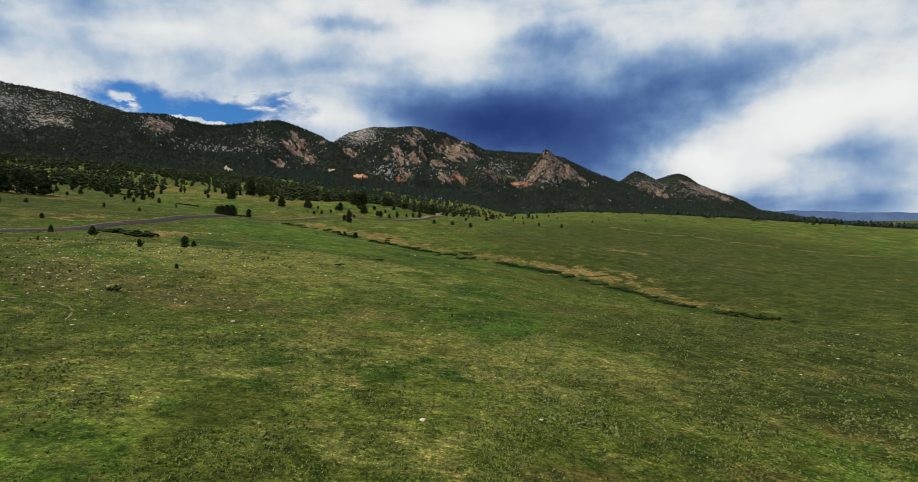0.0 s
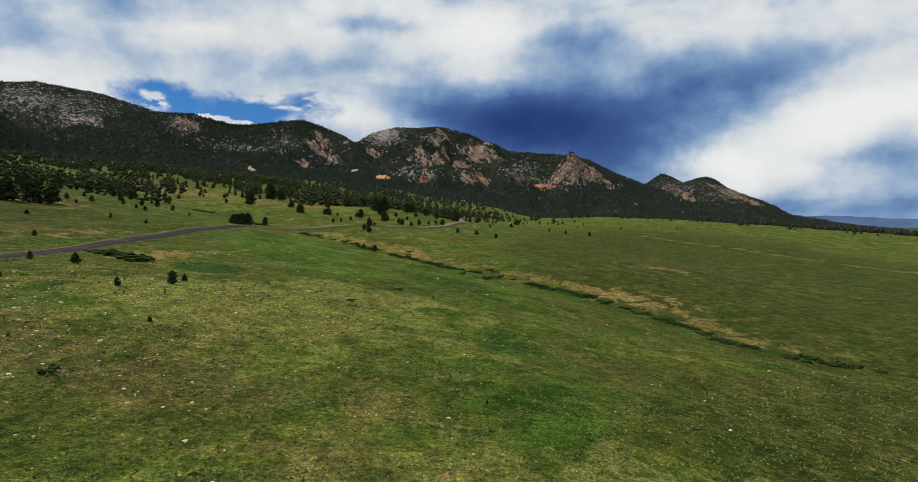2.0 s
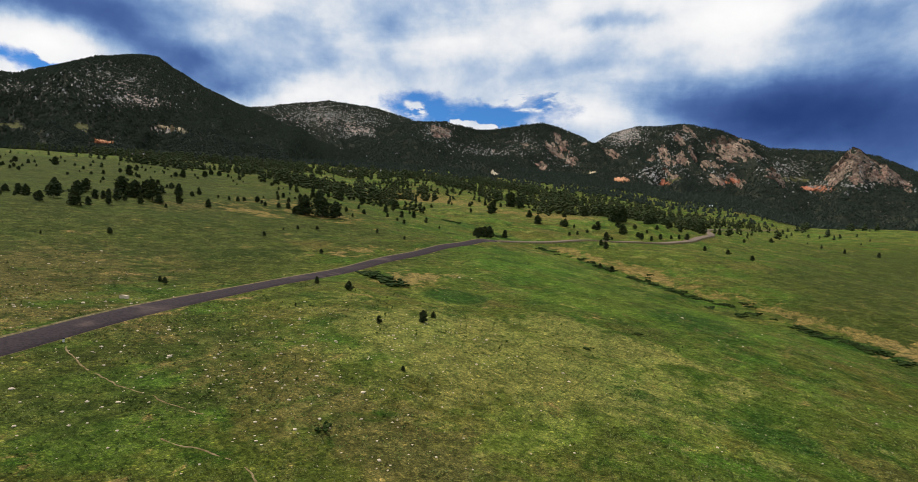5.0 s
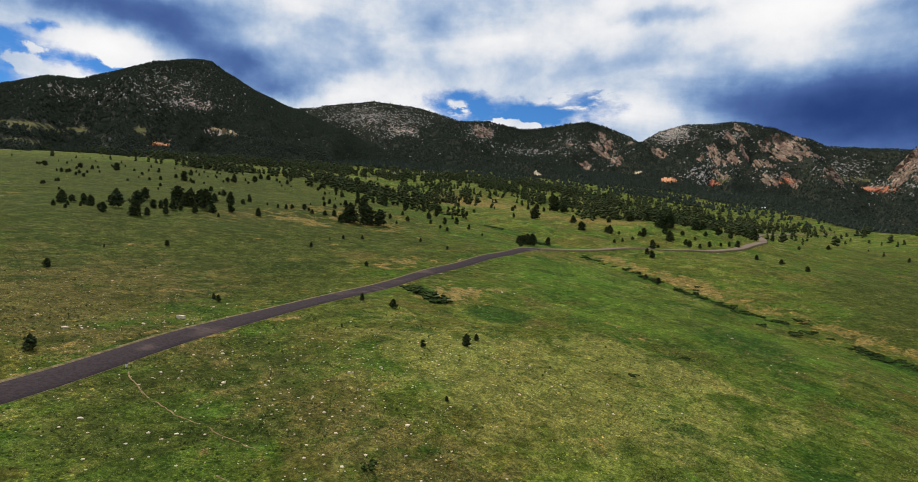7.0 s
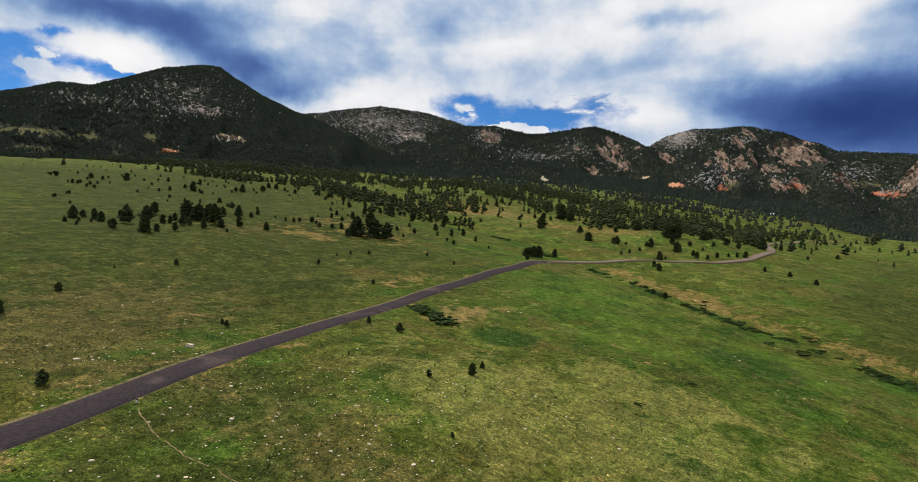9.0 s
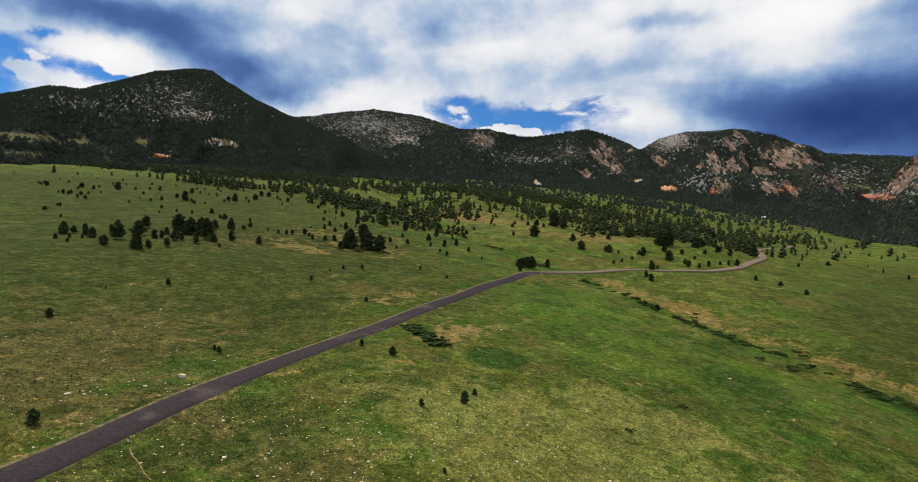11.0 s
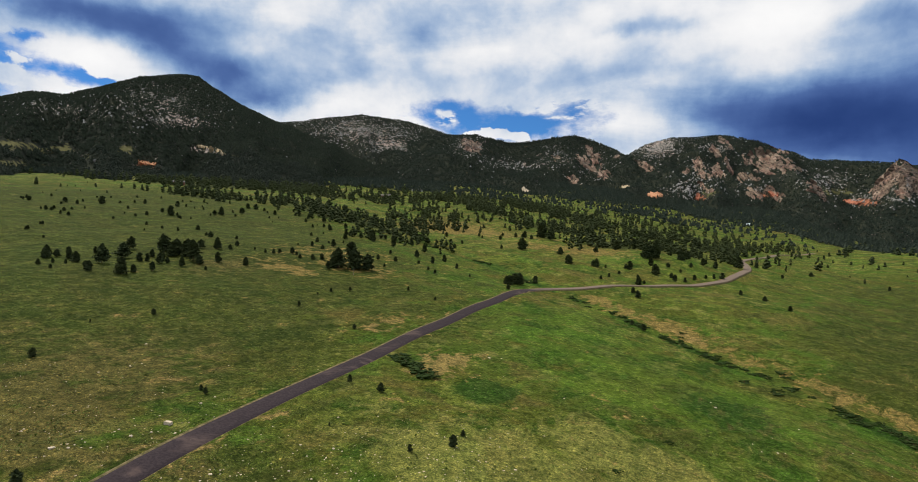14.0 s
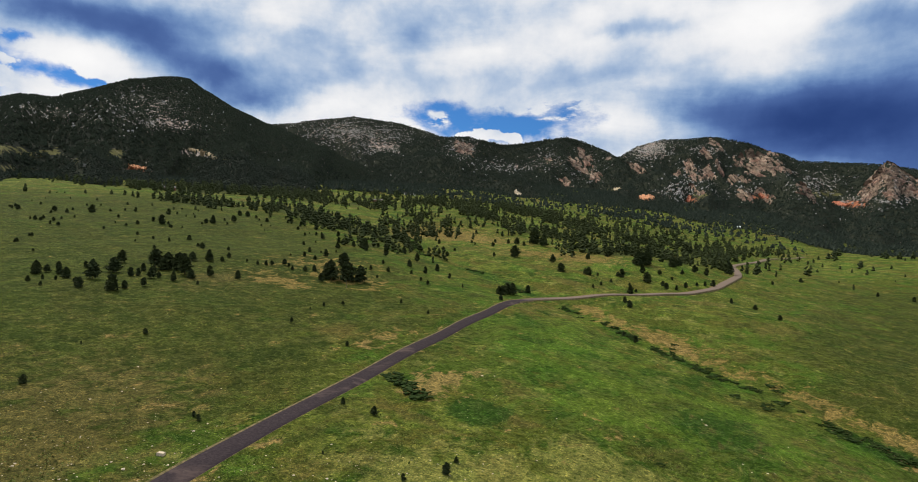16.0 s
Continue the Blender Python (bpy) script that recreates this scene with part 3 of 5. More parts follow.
def marks(rows, key, az, el):
    total = np.zeros(np.shape(az))
    for name, a, e, w, h, strength in rows:
        if name == key:
            total = total + strength * np.exp(-((az - a) / w) ** 2 - ((el - e) / h) ** 2)
    return total


def elevation(r, z):
    return np.degrees(np.arctan2(z - EYE, r))


TABLES = {}


def build_mountain(key, label):
    crest, far, near = MOUNTAINS[key]
    hi, lo = crest[0][0], crest[-1][0]
    az = np.arange(lo, hi, 0.125)
    s = np.concatenate([np.linspace(0, 1, 96), [1.03, 1.08, 1.2]])
    A, S = np.meshgrid(az, s, indexing="ij")
    R = near + S * (far - near)
    Z = mountain_height(key, A, R)
    E = elevation(R, Z)
    rock = marks(ROCKS, key, A, E)
    Z = Z + (fbm(np.radians(A) * far / 45, R / 60, 3, 77, True) - 0.4) * 26 * np.clip(rock, 0, 1) * (S <= 1)
    X, Y = polar(A, R)
    TABLES[key] = (az, R[0, :96], np.maximum.accumulate(E[:, :96], 1))
    ob = mesh_object("mountain", np.stack([X, Y, Z], -1).reshape(-1, 3), grid_faces(len(az), len(s)), SLOPE, True, (("rock", rock), ("red", marks(REDS, key, A, E)), ("grass", marks(CLEARINGS, key, A, E))))
    return tagged(ob, label, "mountain")


def build_ground():
    az = np.concatenate([np.arange(-180, -50, 4.0), np.arange(-50, 86, 0.32), np.arange(86, 180, 4.0), [180.0]])
    r = np.concatenate([[0.0], np.geomspace(4, 4900, 360)])
    A, R = np.meshgrid(az, r, indexing="ij")
    X, Y = polar(A, R)
    Z = ground_height(X, Y)
    Z = np.where(R > 3000, np.minimum(Z, 60 - (R - 3000) * 0.03), Z)
    creek = line_distance(X, Y, CREEK)
    far_bank = line_distance(X - 10, Y - 11, CREEK)
    n = fbm(X / 30, Y / 30, 3, 9)
    dry = (0.58 + 0.30 * smooth(0.42, 0.60, n)) * np.exp(-(far_bank / 13) ** 2) * (Y < 380) * smooth(130, 75, X) + 0.6 * hump(X, Y, -272, 621, 70, 40) + 0.5 * hump(X, Y, -207, 549, 50, 32) + 0.5 * hump(X, Y, -150, 563, 45, 28) + 1.0 * hump(X, Y, -345, 630, 60, 100) + 0.6 * hump(X, Y, -140, 600, 45, 50) + 0.6 * hump(X, Y, -139, 200, 8, 22)
    dry = dry + 0.55 * hump(X, Y, -255, 300, 40, 50) + 0.55 * smooth(0, 80, past_edge(X, Y)) * smooth(0.5, 0.65, n) + 0.95 * np.exp(-(line_distance(X, Y, TRACK) / 5) ** 2)
    bare = 0.95 * hump(X, Y, -94, 172, 10, 20) + 0.3 * hump(X, Y, -128, 48, 20, 14) + 0.8 * hump(X, Y, 74, 236, 24, 14) + 0.7 * hump(X, Y, 110, 330, 24, 14) + 0.85 * hump(X, Y, -136, 192, 6, 14)
    bare = bare + 0.95 * np.exp(-(far_bank / 7) ** 2) * (Y < 330) * smooth(90, 55, X) * smooth(0.4, 0.6, n) + 0.5 * np.exp(-(line_distance(X, Y, ROAD) / 7) ** 2) * smooth(0.45, 0.6, n)
    lush = 0.75 * hump(X, Y, -30, 200, 55, 45) + 0.85 * hump(X, Y, -85, 280, 55, 60) + 0.8 * hump(X, Y, -175, 345, 30, 70) + 0.5 * hump(X, Y, 20, 150, 40, 25) + 0.7 * np.exp(-(creek / 7) ** 2) + 0.5 * hump(X, Y, 0, 80, 40, 18)
    # brown grass; the hump at (90, 60) is cloud shade put into the colour
    brown = 0.55 * hump(X, Y, -70, 70, 34, 18) + 0.4 * hump(X, Y, -10, 66, 30, 14) + 0.5 * hump(X, Y, -128, 56, 26, 22) + 0.6 * hump(X, Y, -150, 85, 40, 45) + 0.45 * hump(X, Y, 90, 60, 60, 40) + 0.5 * hump(X, Y, -35, 60, 18, 12)
    brown = brown + 0.5 * hump(X, Y, 160, 360, 120, 150) + 0.45 * hump(X, Y, 15, 195, 60, 50) + 0.3 * hump(X, Y, -230, 140, 90, 130) + 0.3 * hump(X, Y, -391, 362, 40, 30) + 0.5 * hump(X, Y, -250, 215, 20, 30)
    # the wide humps paint in cloud shade; the small ones are dark grass
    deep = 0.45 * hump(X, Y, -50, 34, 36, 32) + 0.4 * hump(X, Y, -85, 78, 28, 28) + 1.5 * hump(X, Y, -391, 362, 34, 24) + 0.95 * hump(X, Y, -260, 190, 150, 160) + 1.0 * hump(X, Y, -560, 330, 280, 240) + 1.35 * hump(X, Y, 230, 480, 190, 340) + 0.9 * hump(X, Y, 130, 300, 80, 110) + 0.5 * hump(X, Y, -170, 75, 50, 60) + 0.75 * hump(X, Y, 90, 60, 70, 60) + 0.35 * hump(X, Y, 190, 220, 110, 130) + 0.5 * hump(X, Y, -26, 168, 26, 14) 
    straw = 0.7 * hump(X, Y, -38, 112, 34, 30) + 0.2 * hump(X, Y, -70, 95, 26, 22) + 0.6 * hump(X, Y, 0, 40, 40, 16) + 0.5 * hump(X, Y, 24, 42, 26, 18) + 0.4 * hump(X, Y, 60, 130, 60, 20) + 0.5 * hump(X, Y, -120, 560, 60, 40)
    straw = straw + 0.35 * hump(X, Y, -35, 85, 36, 34) + 0.6 * hump(X, Y, -50, 112, 36, 16) + 0.5 * hump(X, Y, -204, 147, 22, 14) + 0.5 * hump(X, Y, -171, 200, 18, 20) + 0.6 * hump(X, Y, -224, 235, 18, 24) + 0.45 * hump(X, Y, -20, 150, 26, 14)
    straw = straw + 0.5 * hump(X, Y, -25, 145, 30, 14) + 0.5 * hump(X, Y, -28, 212, 14, 10) + 0.5 * hump(X, Y, -41, 239, 14, 9) + 0.5 * hump(X, Y, -73, 246, 14, 9) + 0.7 * hump(X, Y, -22, 23, 12, 8) + 0.5 * hump(X, Y, -3, 11, 14, 6)
    lush = lush + 0.6 * hump(X, Y, -8, 234, 24, 12) + 0.5 * hump(X, Y, 18, 206, 22, 14) + 0.6 * hump(X, Y, -24, 42, 14, 7)
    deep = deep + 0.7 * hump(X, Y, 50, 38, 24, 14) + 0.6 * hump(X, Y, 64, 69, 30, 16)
    dry = dry + 0.7 * hump(X, Y, -232, 238, 22, 14) + 0.6 * hump(X, Y, -211, 281, 24, 16)
    herb = 1.2 * hump(X, Y, -72, 159, 11, 11) + 0.75 * hump(X, Y, -6, 206, 20, 30) + 0.6 * hump(X, Y, -14, 112, 10, 6) + 0.65 * hump(X, Y, 9, 110, 11, 10) + 0.6 * hump(X, Y, -28, 63, 13, 7) + 0.8 * hump(X, Y, 46, 241, 12, 9) + 0.9 * np.exp(-(creek / 4.5) ** 2) * smooth(0.40, 0.58, fbm(X / 14, Y / 14, 2, 19)) + 0.5 * hump(X, Y, -180, 420, 30, 40)
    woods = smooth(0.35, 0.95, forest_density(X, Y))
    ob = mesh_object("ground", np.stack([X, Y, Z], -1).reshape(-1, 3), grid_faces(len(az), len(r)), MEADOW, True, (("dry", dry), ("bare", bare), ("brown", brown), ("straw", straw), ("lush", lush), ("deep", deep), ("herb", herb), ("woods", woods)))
    return tagged(ob, "green summer meadow sloping between foothills with dry patches", "ground", kind="structure")


build_ground()
build_mountain("left", "tall dark forested mountain with a blunt peak")
build_mountain("second", "long forested ridge speckled with grey rock")
build_mountain("third", "forested mountain with a bare pinkish slope and rock faces")
build_mountain("flatirons", "broad mountain with large tilted pink rock slabs among pines")
build_mountain("pinnacle", "bare rock pinnacle with a jagged crest above dark pines")
build_mountain("twin", "distant twin-peaked mountain of rock and pines")


def build_far_hills():
    az = np.arange(-75, -22, 0.5)
    el = 0.55 - 0.075 * np.clip(-28 - az, 0, 12) + 0.5 * (fbm(az / 3, az * 0, 4, 3) - 0.5)
    x, y = polar(az, 4780.0)
    z = EYE + 4780 * np.tan(np.radians(el))
    xb, yb = polar(az, 4500.0)
    top, foot = np.stack([x, y, z], -1), np.stack([xb, yb, z * 0 - 150], -1)
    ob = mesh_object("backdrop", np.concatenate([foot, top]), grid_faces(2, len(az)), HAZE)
    tagged(ob, "far hills on the plain in painted blue haze", "hills", kind="structure")


build_far_hills()

# ---- road ----


def spline(points, step):
    pts = [Vector((*p, 0)) for p in points]
    out = []
    for i in range(len(pts) - 1):
        a, b, c, d = pts[max(i - 1, 0)], pts[i], pts[i + 1], pts[min(i + 2, len(pts) - 1)]
        n = max(2, int((c - b).length / step))
        for k in range(n):
            t = k / n
            out.append(0.5 * ((2 * b) + (c - a) * t + (2 * a - 5 * b + 4 * c - d) * t * t + (3 * b - a - 3 * c + d) * t ** 3))
    return np.array([p[:2] for p in out])


ROAD_LINE = spline(ROAD, 3.0)
ROAD_MAT = road_material()
GRAVEL = plain_material("gravel_verge", (0.070, 0.068, 0.024), (0.22, 0.165, 0.09), 0.9, 0.95, 0.05)


def ribbon(name, line, offsets, heights, mat, lift=0.0, rough=0.0):
    """A strip along a line on the ground, with these offsets across it."""
    way = np.gradient(line, axis=0)
    way = way / np.linalg.norm(way, axis=1)[:, None]
    side = np.stack([way[:, 1], -way[:, 0]], -1)
    mid = ground_height(line[:, 0], line[:, 1])
    mid = mid + lift * smooth(340, 420, line[:, 1])
    broad = 1 + 0.10 * (lift > 0) * smooth(340, 420, line[:, 1])[:, None]
    rows = []
    for o, h in zip(offsets, heights):
        p = line + side * o * broad
        level = np.where(line[:, 1] > 340, mid, -1e9) if abs(o) < 3.6 else -1e9
        z = np.maximum(ground_height(p[:, 0], p[:, 1]), level) + h + rough * (fbm(p[:, 0] / 1.3, p[:, 1] / 1.3, 2, 44) - 0.62)
        rows.append(np.stack([p[:, 0], p[:, 1], z], -1))
    v = np.stack(rows, 1).reshape(-1, 3)
    sandy = np.repeat(smooth(300, 420, line[:, 1]), len(offsets))
    return mesh_object(name, v, grid_faces(len(line), len(offsets)), mat, True, (("sandy", sandy),))


tagged(ribbon("road", ROAD_LINE, (-3.1, -3.0, -1.5, 0.0, 1.5, 3.15, 3.3), (0.02, 0.14, 0.18, 0.20, 0.18, 0.12, -0.05), ROAD_MAT, 0.4), "narrow worn dark asphalt road across the meadow", "road", kind="structure")
tagged(ribbon("verge", ROAD_LINE, (-4.0, -3.65, -3.3, -3.0, 0.0, 3.3, 3.75), (-0.4, 0.20, 0.16, 0.04, 0.04, 0.02, -0.35), GRAVEL, 0.3), "sandy gravel verge along the road", "verge", kind="structure")


# ---- woods ----
def lumps(rng, count, height, spread, low, sides, puff=None):
    """Clumps of a crown: squashed, uneven little solids heaped up along a trunk."""
    if sides == 8:
        v0 = np.array([(1, 0, 0), (-1, 0, 0), (0, 1, 0), (0, -1, 0), (0, 0, 1), (0, 0, -1)], float)
        f0 = np.array([(0, 2, 4), (2, 1, 4), (1, 3, 4), (3, 0, 4), (2, 0, 5), (1, 2, 5), (3, 1, 5), (0, 3, 5)])
    else:
        bm = bmesh.new()
        bmesh.ops.create_icosphere(bm, subdivisions=1, radius=1.0)
        v0 = np.array([v.co[:] for v in bm.verts])
        f0 = np.array([[v.index for v in f.verts] for f in bm.faces])
        bm.free()
    vs, fs, at = [], [], 0
    for k in range(count):
        t = (k + rng.random()) / count
        wide = spread * max(0.0, math.sin(3.1416 * (0.30 + 0.68 * t))) ** 0.7 * (0.6 + 0.55 * rng.random())
        a = rng.random() * 6.283 + k * 2.4
        reach = wide * (0.30 + 0.55 * rng.random())
        size = spread * (0.26 + 0.22 * rng.random()) * (1.05 - 0.40 * t) * (puff or (1.6 if sides == 8 else 0.95))
        v = v0 * (1 + 0.35 * (rng.random((len(v0), 1)) - 0.5) * 2) * np.array([size, size, size * (0.62 + 0.3 * rng.random())])
        v = v + np.array([math.cos(a) * reach, math.sin(a) * reach, height * (low + (0.97 - low) * t)])
        vs.append(v), fs.append(f0 + at)
        at += len(v0)
    return np.concatenate(vs), np.concatenate(fs)


def plant_woods(name, x, y, z, heights, templates, mat, label, rng):
    """One mesh of many small trees."""
    vs, fs, at = [], [], 0
    pick = rng.integers(0, len(templates), len(x))
    for k, (tv, tf) in enumerate(templates):
        m = np.where(pick == k)[0]
        if not len(m):
            continue
        a = rng.random(len(m)) * 6.283
        c, s = np.cos(a)[:, None], np.sin(a)[:, None]
        h = heights[m][:, None]
        w = h * (0.8 + 0.4 * rng.random((len(m), 1)))
        px = x[m][:, None] + (tv[None, :, 0] * c - tv[None, :, 1] * s) * w
        py = y[m][:, None] + (tv[None, :, 0] * s + tv[None, :, 1] * c) * w
        pz = z[m][:, None] + tv[None, :, 2] * h
        vs.append(np.stack([px, py, pz], -1).reshape(-1, 3))
        fs.append((tf[None] + (np.arange(len(m)) * len(tv))[:, None, None]).reshape(-1, 3) + at)
        at += len(m) * len(tv)
    ob = mesh_object(name, np.concatenate(vs), np.concatenate(fs), mat, False)
    return tagged(ob, label, "trees", kind="stuff")


rng = np.random.default_rng(7)


def far_tree():
    """A small dark conifer far off: a lopsided eight-sided crown."""
    v = np.array([(1, 0, 0.30), (-0.5, 0.87, 0.34), (-0.5, -0.87, 0.26), (0, 0, 1.0), (0.4, 0.5, 0.62), (-0.6, 0.05, 0.66), (0.25, -0.55, 0.58)], float)
    v[:, :2] = v[:, :2] * 0.34 * rng.uniform(0.75, 1.3, (7, 1))
    v[:, 2] = v[:, 2] * rng.uniform(0.92, 1.06, 7)
    return v, np.array([(0, 1, 4), (1, 2, 5), (2, 0, 6), (0, 4, 6), (1, 5, 4), (2, 6, 5), (4, 5, 3), (5, 6, 3), (6, 4, 3)])


FAR_TREES = [far_tree() for k in range(8)]
FOOT_TREES = [lumps(rng, 6, 1.0, 0.34, 0.12, 8, 1.5) for k in range(6)]
MID_TREES = [lumps(rng, 11, 1.0, 0.35, 0.10, 8) for k in range(6)]


# sandstone slabs: mountain, azimuth, elevation, half width and half height in metres, lean in degrees
SLABS = (("flatirons", -1.3, 6.9, 112, 46, -33), ("flatirons", -1.8, 8.1, 46, 9, -32), ("flatirons", 2.5, 9.0, 38, 10, -34), ("flatirons", 3.4, 8.3, 30, 15, -45), ("flatirons", 4.7, 7.0, 40, 20, -62), ("flatirons", 3.2, 6.5, 30, 24, -50), ("flatirons", 4.2, 6.2, 26, 18, -40), ("flatirons", 2.2, 6.9, 38, 10, -65),
         ("flatirons", 1.0, 6.0, 16, 18, -50), ("flatirons", 5.85, 6.7, 20, 13, -60), ("flatirons", 0.1, 5.8, 24, 14, -40), ("flatirons", 0.1, 4.6, 30, 14, -36), ("flatirons", -1.4, 4.5, 30, 16, -36), ("flatirons", -4.8, 4.6, 40, 20, -30), ("flatirons", 3.8, 5.0, 42, 9, -42), ("flatirons", 9.6, 7.2, 66, 12, -34))
MORE_SLABS = (("third", 14.9, 9.0, 18, 14, -30), ("third", 14.4, 8.4, 30, 13, -30), ("third", 15.0, 7.6, 48, 18, -38), ("third", 14.0, 7.2, 40, 20, -60), ("third", 13.3, 6.5, 20, 18, -30), ("third", 11.8, 8.35, 24, 15, 20), ("third", 16.1, 5.9, 30, 12, -40), ("third", 17.9, 8.1, 18, 12, -20), ("third", 26.5, 9.2, 46, 26, -10),
              ("pinnacle", -10.3, 5.9, 30, 18, -10), ("pinnacle", -11.0, 5.8, 60, 40, -38), ("pinnacle", -9.6, 5.5, 56, 24, 52), ("pinnacle", -11.9, 4.9, 60, 34, -36), ("pinnacle", -10.4, 4.9, 62, 38, -30), ("pinnacle", -13.1, 4.1, 50, 24, -35), ("pinnacle", -9.2, 4.6, 34, 20, 40),
              ("twin", -20.4, 2.5, 90, 18, -30), ("twin", -24.2, 2.6, 100, 16, -28), ("twin", -26.3, 1.6, 76, 11, -24))


def on_slabs(key, az, el):
    """Where rock faces cover a mountain."""
    inside = np.zeros(np.shape(az), bool)
    for name, a, e, wide, high, lean in SLABS + MORE_SLABS:
        if name == key:
            l, far = math.radians(lean), MOUNTAINS[key][1] * 0.95
            A, B = np.radians(a - az) * far, np.radians(el - e) * far
            U, V = A * math.cos(l) + B * math.sin(l), B * math.cos(l) - A * math.sin(l)
            inside = inside | (np.hypot(U / (wide * 1.15), V / (high * 1.2)) < 1)
    return inside


def woods_on(key, count, seed):
    r0 = np.random.default_rng(seed)
    crest, far, near = MOUNTAINS[key]
    n = count * 3
    az = r0.uniform(max(crest[-1][0], -32), min(crest[0][0], 72), n)
    s = np.sqrt(r0.uniform((near / far) ** 2, 1.0, n)) * far
    s = (s - near) / (far - near)
    s = np.where(r0.random(n) < 0.035, r0.uniform(0.985, 1.0, n), s)
    r = near + s * (far - near)
    z = mountain_height(key, az, r)
    e = elevation(r, z)
    open_ground = 0.75 * marks(ROCKS, key, az, e) + marks(REDS, key, az, e) + 0.9 * marks(CLEARINGS, key, az, e)
    x, y = polar(az, r)
    clear = fbm(x / 60, y / 60, 3, 21)
    keep = (open_ground + 0.5 * clear < 0.34 + 0.50 * r0.random(n)) & (z > ground_height(x, y) - 5) & ~(on_slabs(key, az, e) & (r0.random(n) < 0.9))
    i = np.where(keep)[0][:count]
    x, y, z, h = x[i], y[i], z[i] - 0.8, r0.uniform(6, 13, len(i))
    for near_by, models in ((True, FOOT_TREES), (False, FAR_TREES)):
        m = (r[i] < 1500) == near_by
        if m.any():
            plant_woods("forest", x[m], y[m], z[m], h[m], models, HAZED_NEEDLES, "dark pine forest covering the mountain slope", r0)


def on_slope(key, az, el, A, B):
    """Points on a mountain's face, A metres to the right of and B metres above a place on it."""
    azs, rs, els = TABLES[key]
    k = min(int(np.argmax(els[np.abs(azs - az).argmin()] > el)) or 95, 95)
    azimuth, rise = az - np.degrees(A / rs[k]), el + np.degrees(B / rs[k])
    column = els[np.clip(((azimuth - azs[0]) / (azs[1] - azs[0])).round().astype(int), 0, len(azs) - 1)]
    rise = np.minimum(rise, column[..., -1] - 0.05)
    step = np.where((column > rise[..., None]).any(-1), (column > rise[..., None]).argmax(-1), 95)
    low, top = np.take_along_axis(column, np.maximum(step - 1, 0)[..., None], -1)[..., 0], np.take_along_axis(column, step[..., None], -1)[..., 0]
    part_way = np.clip((rise - low) / np.maximum(top - low, 1e-4), 0, 1)
    R = np.clip(rs[np.maximum(step - 1, 0)] * (1 - part_way) + rs[step] * part_way, rs[k] - 130, rs[k] + 130)
    X, Y = polar(azimuth, R)
    return np.stack([X, Y, EYE + R * np.tan(np.radians(rise))], -1)


def build_slab(key, az, el, wide, high, lean, seed):
    """A rock face built of leaning beds: broken ribs that stand out of the slope, with joints where small trees grow."""
    r0 = np.random.default_rng(seed)
    a, l = math.radians(az), math.radians(lean)
    out = np.array([math.sin(a) * 0.80, -math.cos(a) * 0.80, 0.60])
    wide, high = wide * 1.25, high * 1.30
    vs, fs, run, bed, at = [], [], [], [], 0
    row = -high
    while row < high:
        pitch = r0.uniform(5.0, 12.0)
        u = -wide + r0.uniform(-10, 10)
        while u < wide:
            length = r0.uniform(10, 34)
            cu, cv = u + length / 2, row
            u += length * r0.uniform(0.85, 1.12)
            edge = max(abs(cu) / wide, abs(cv) / high) * 0.35 + math.hypot(cu / wide, cv / high) * 0.65
            at_u, at_v = np.array(cu), np.array(cv)
            if edge + 1.2 * (float(fbm(at_u / 30 + seed, at_v / 18, 3, seed)) - 0.5) > 1.0:
                continue
            if float(fbm(at_u / 34 + at_v / 60 + seed, at_v / 80, 3, seed + 9, True)) > 0.80 or r0.random() < 0.10:
                SLAB_TREES.append((key, az, el, cu * math.cos(l) - cv * math.sin(l), cu * math.sin(l) + cv * math.cos(l)))
                continue
            stand = (4.0 + 11.0 * float(fbm(at_u / 40, at_v / 22, 3, seed + 5))) * r0.uniform(0.7, 1.3)
            su = np.linspace(-0.5, 0.5, 5)[:, None] * length * r0.uniform(0.95, 1.15) + cu + np.zeros((5, 4))
            slim = np.array([0.55, 0.95, 1.0, 0.9, 0.5])[:, None]
            sv = cv + np.array([-0.5, -0.42, 0.5, 0.62])[None, :] * pitch * slim + r0.normal(0, 0.7, (5, 4))
            depth = np.array([-8.0, 0.1 * stand, stand, -7.0])[None, :] * np.where(np.array([0, 1, 1, 0])[None, :] > 0, slim, 1.0) + r0.normal(0, 0.6, (5, 4))
            P = on_slope(key, az, el, su * math.cos(l) - sv * math.sin(l), su * math.sin(l) + sv * math.cos(l)) + depth[..., None] * out
            q = np.arange(4)[:, None] * 4 + np.arange(3)[None, :]
            f = np.stack([q, q + 4, q + 5, q + 1], -1).reshape(-1, 4)
            vs.append(P.reshape(-1, 3)), fs.append(np.concatenate([f, [(0, 1, 2, 3), (19, 18, 17, 16)]]) + at)
            run.append(su.ravel() + 400 * seed), bed.append(sv.ravel() + 170 * seed)
            at += 20
        row += pitch * 0.92
    return mesh_object("rock_slab", np.concatenate(vs), np.concatenate(fs), SANDSTONE, False, (("run", np.concatenate(run)), ("bed", np.concatenate(bed))))


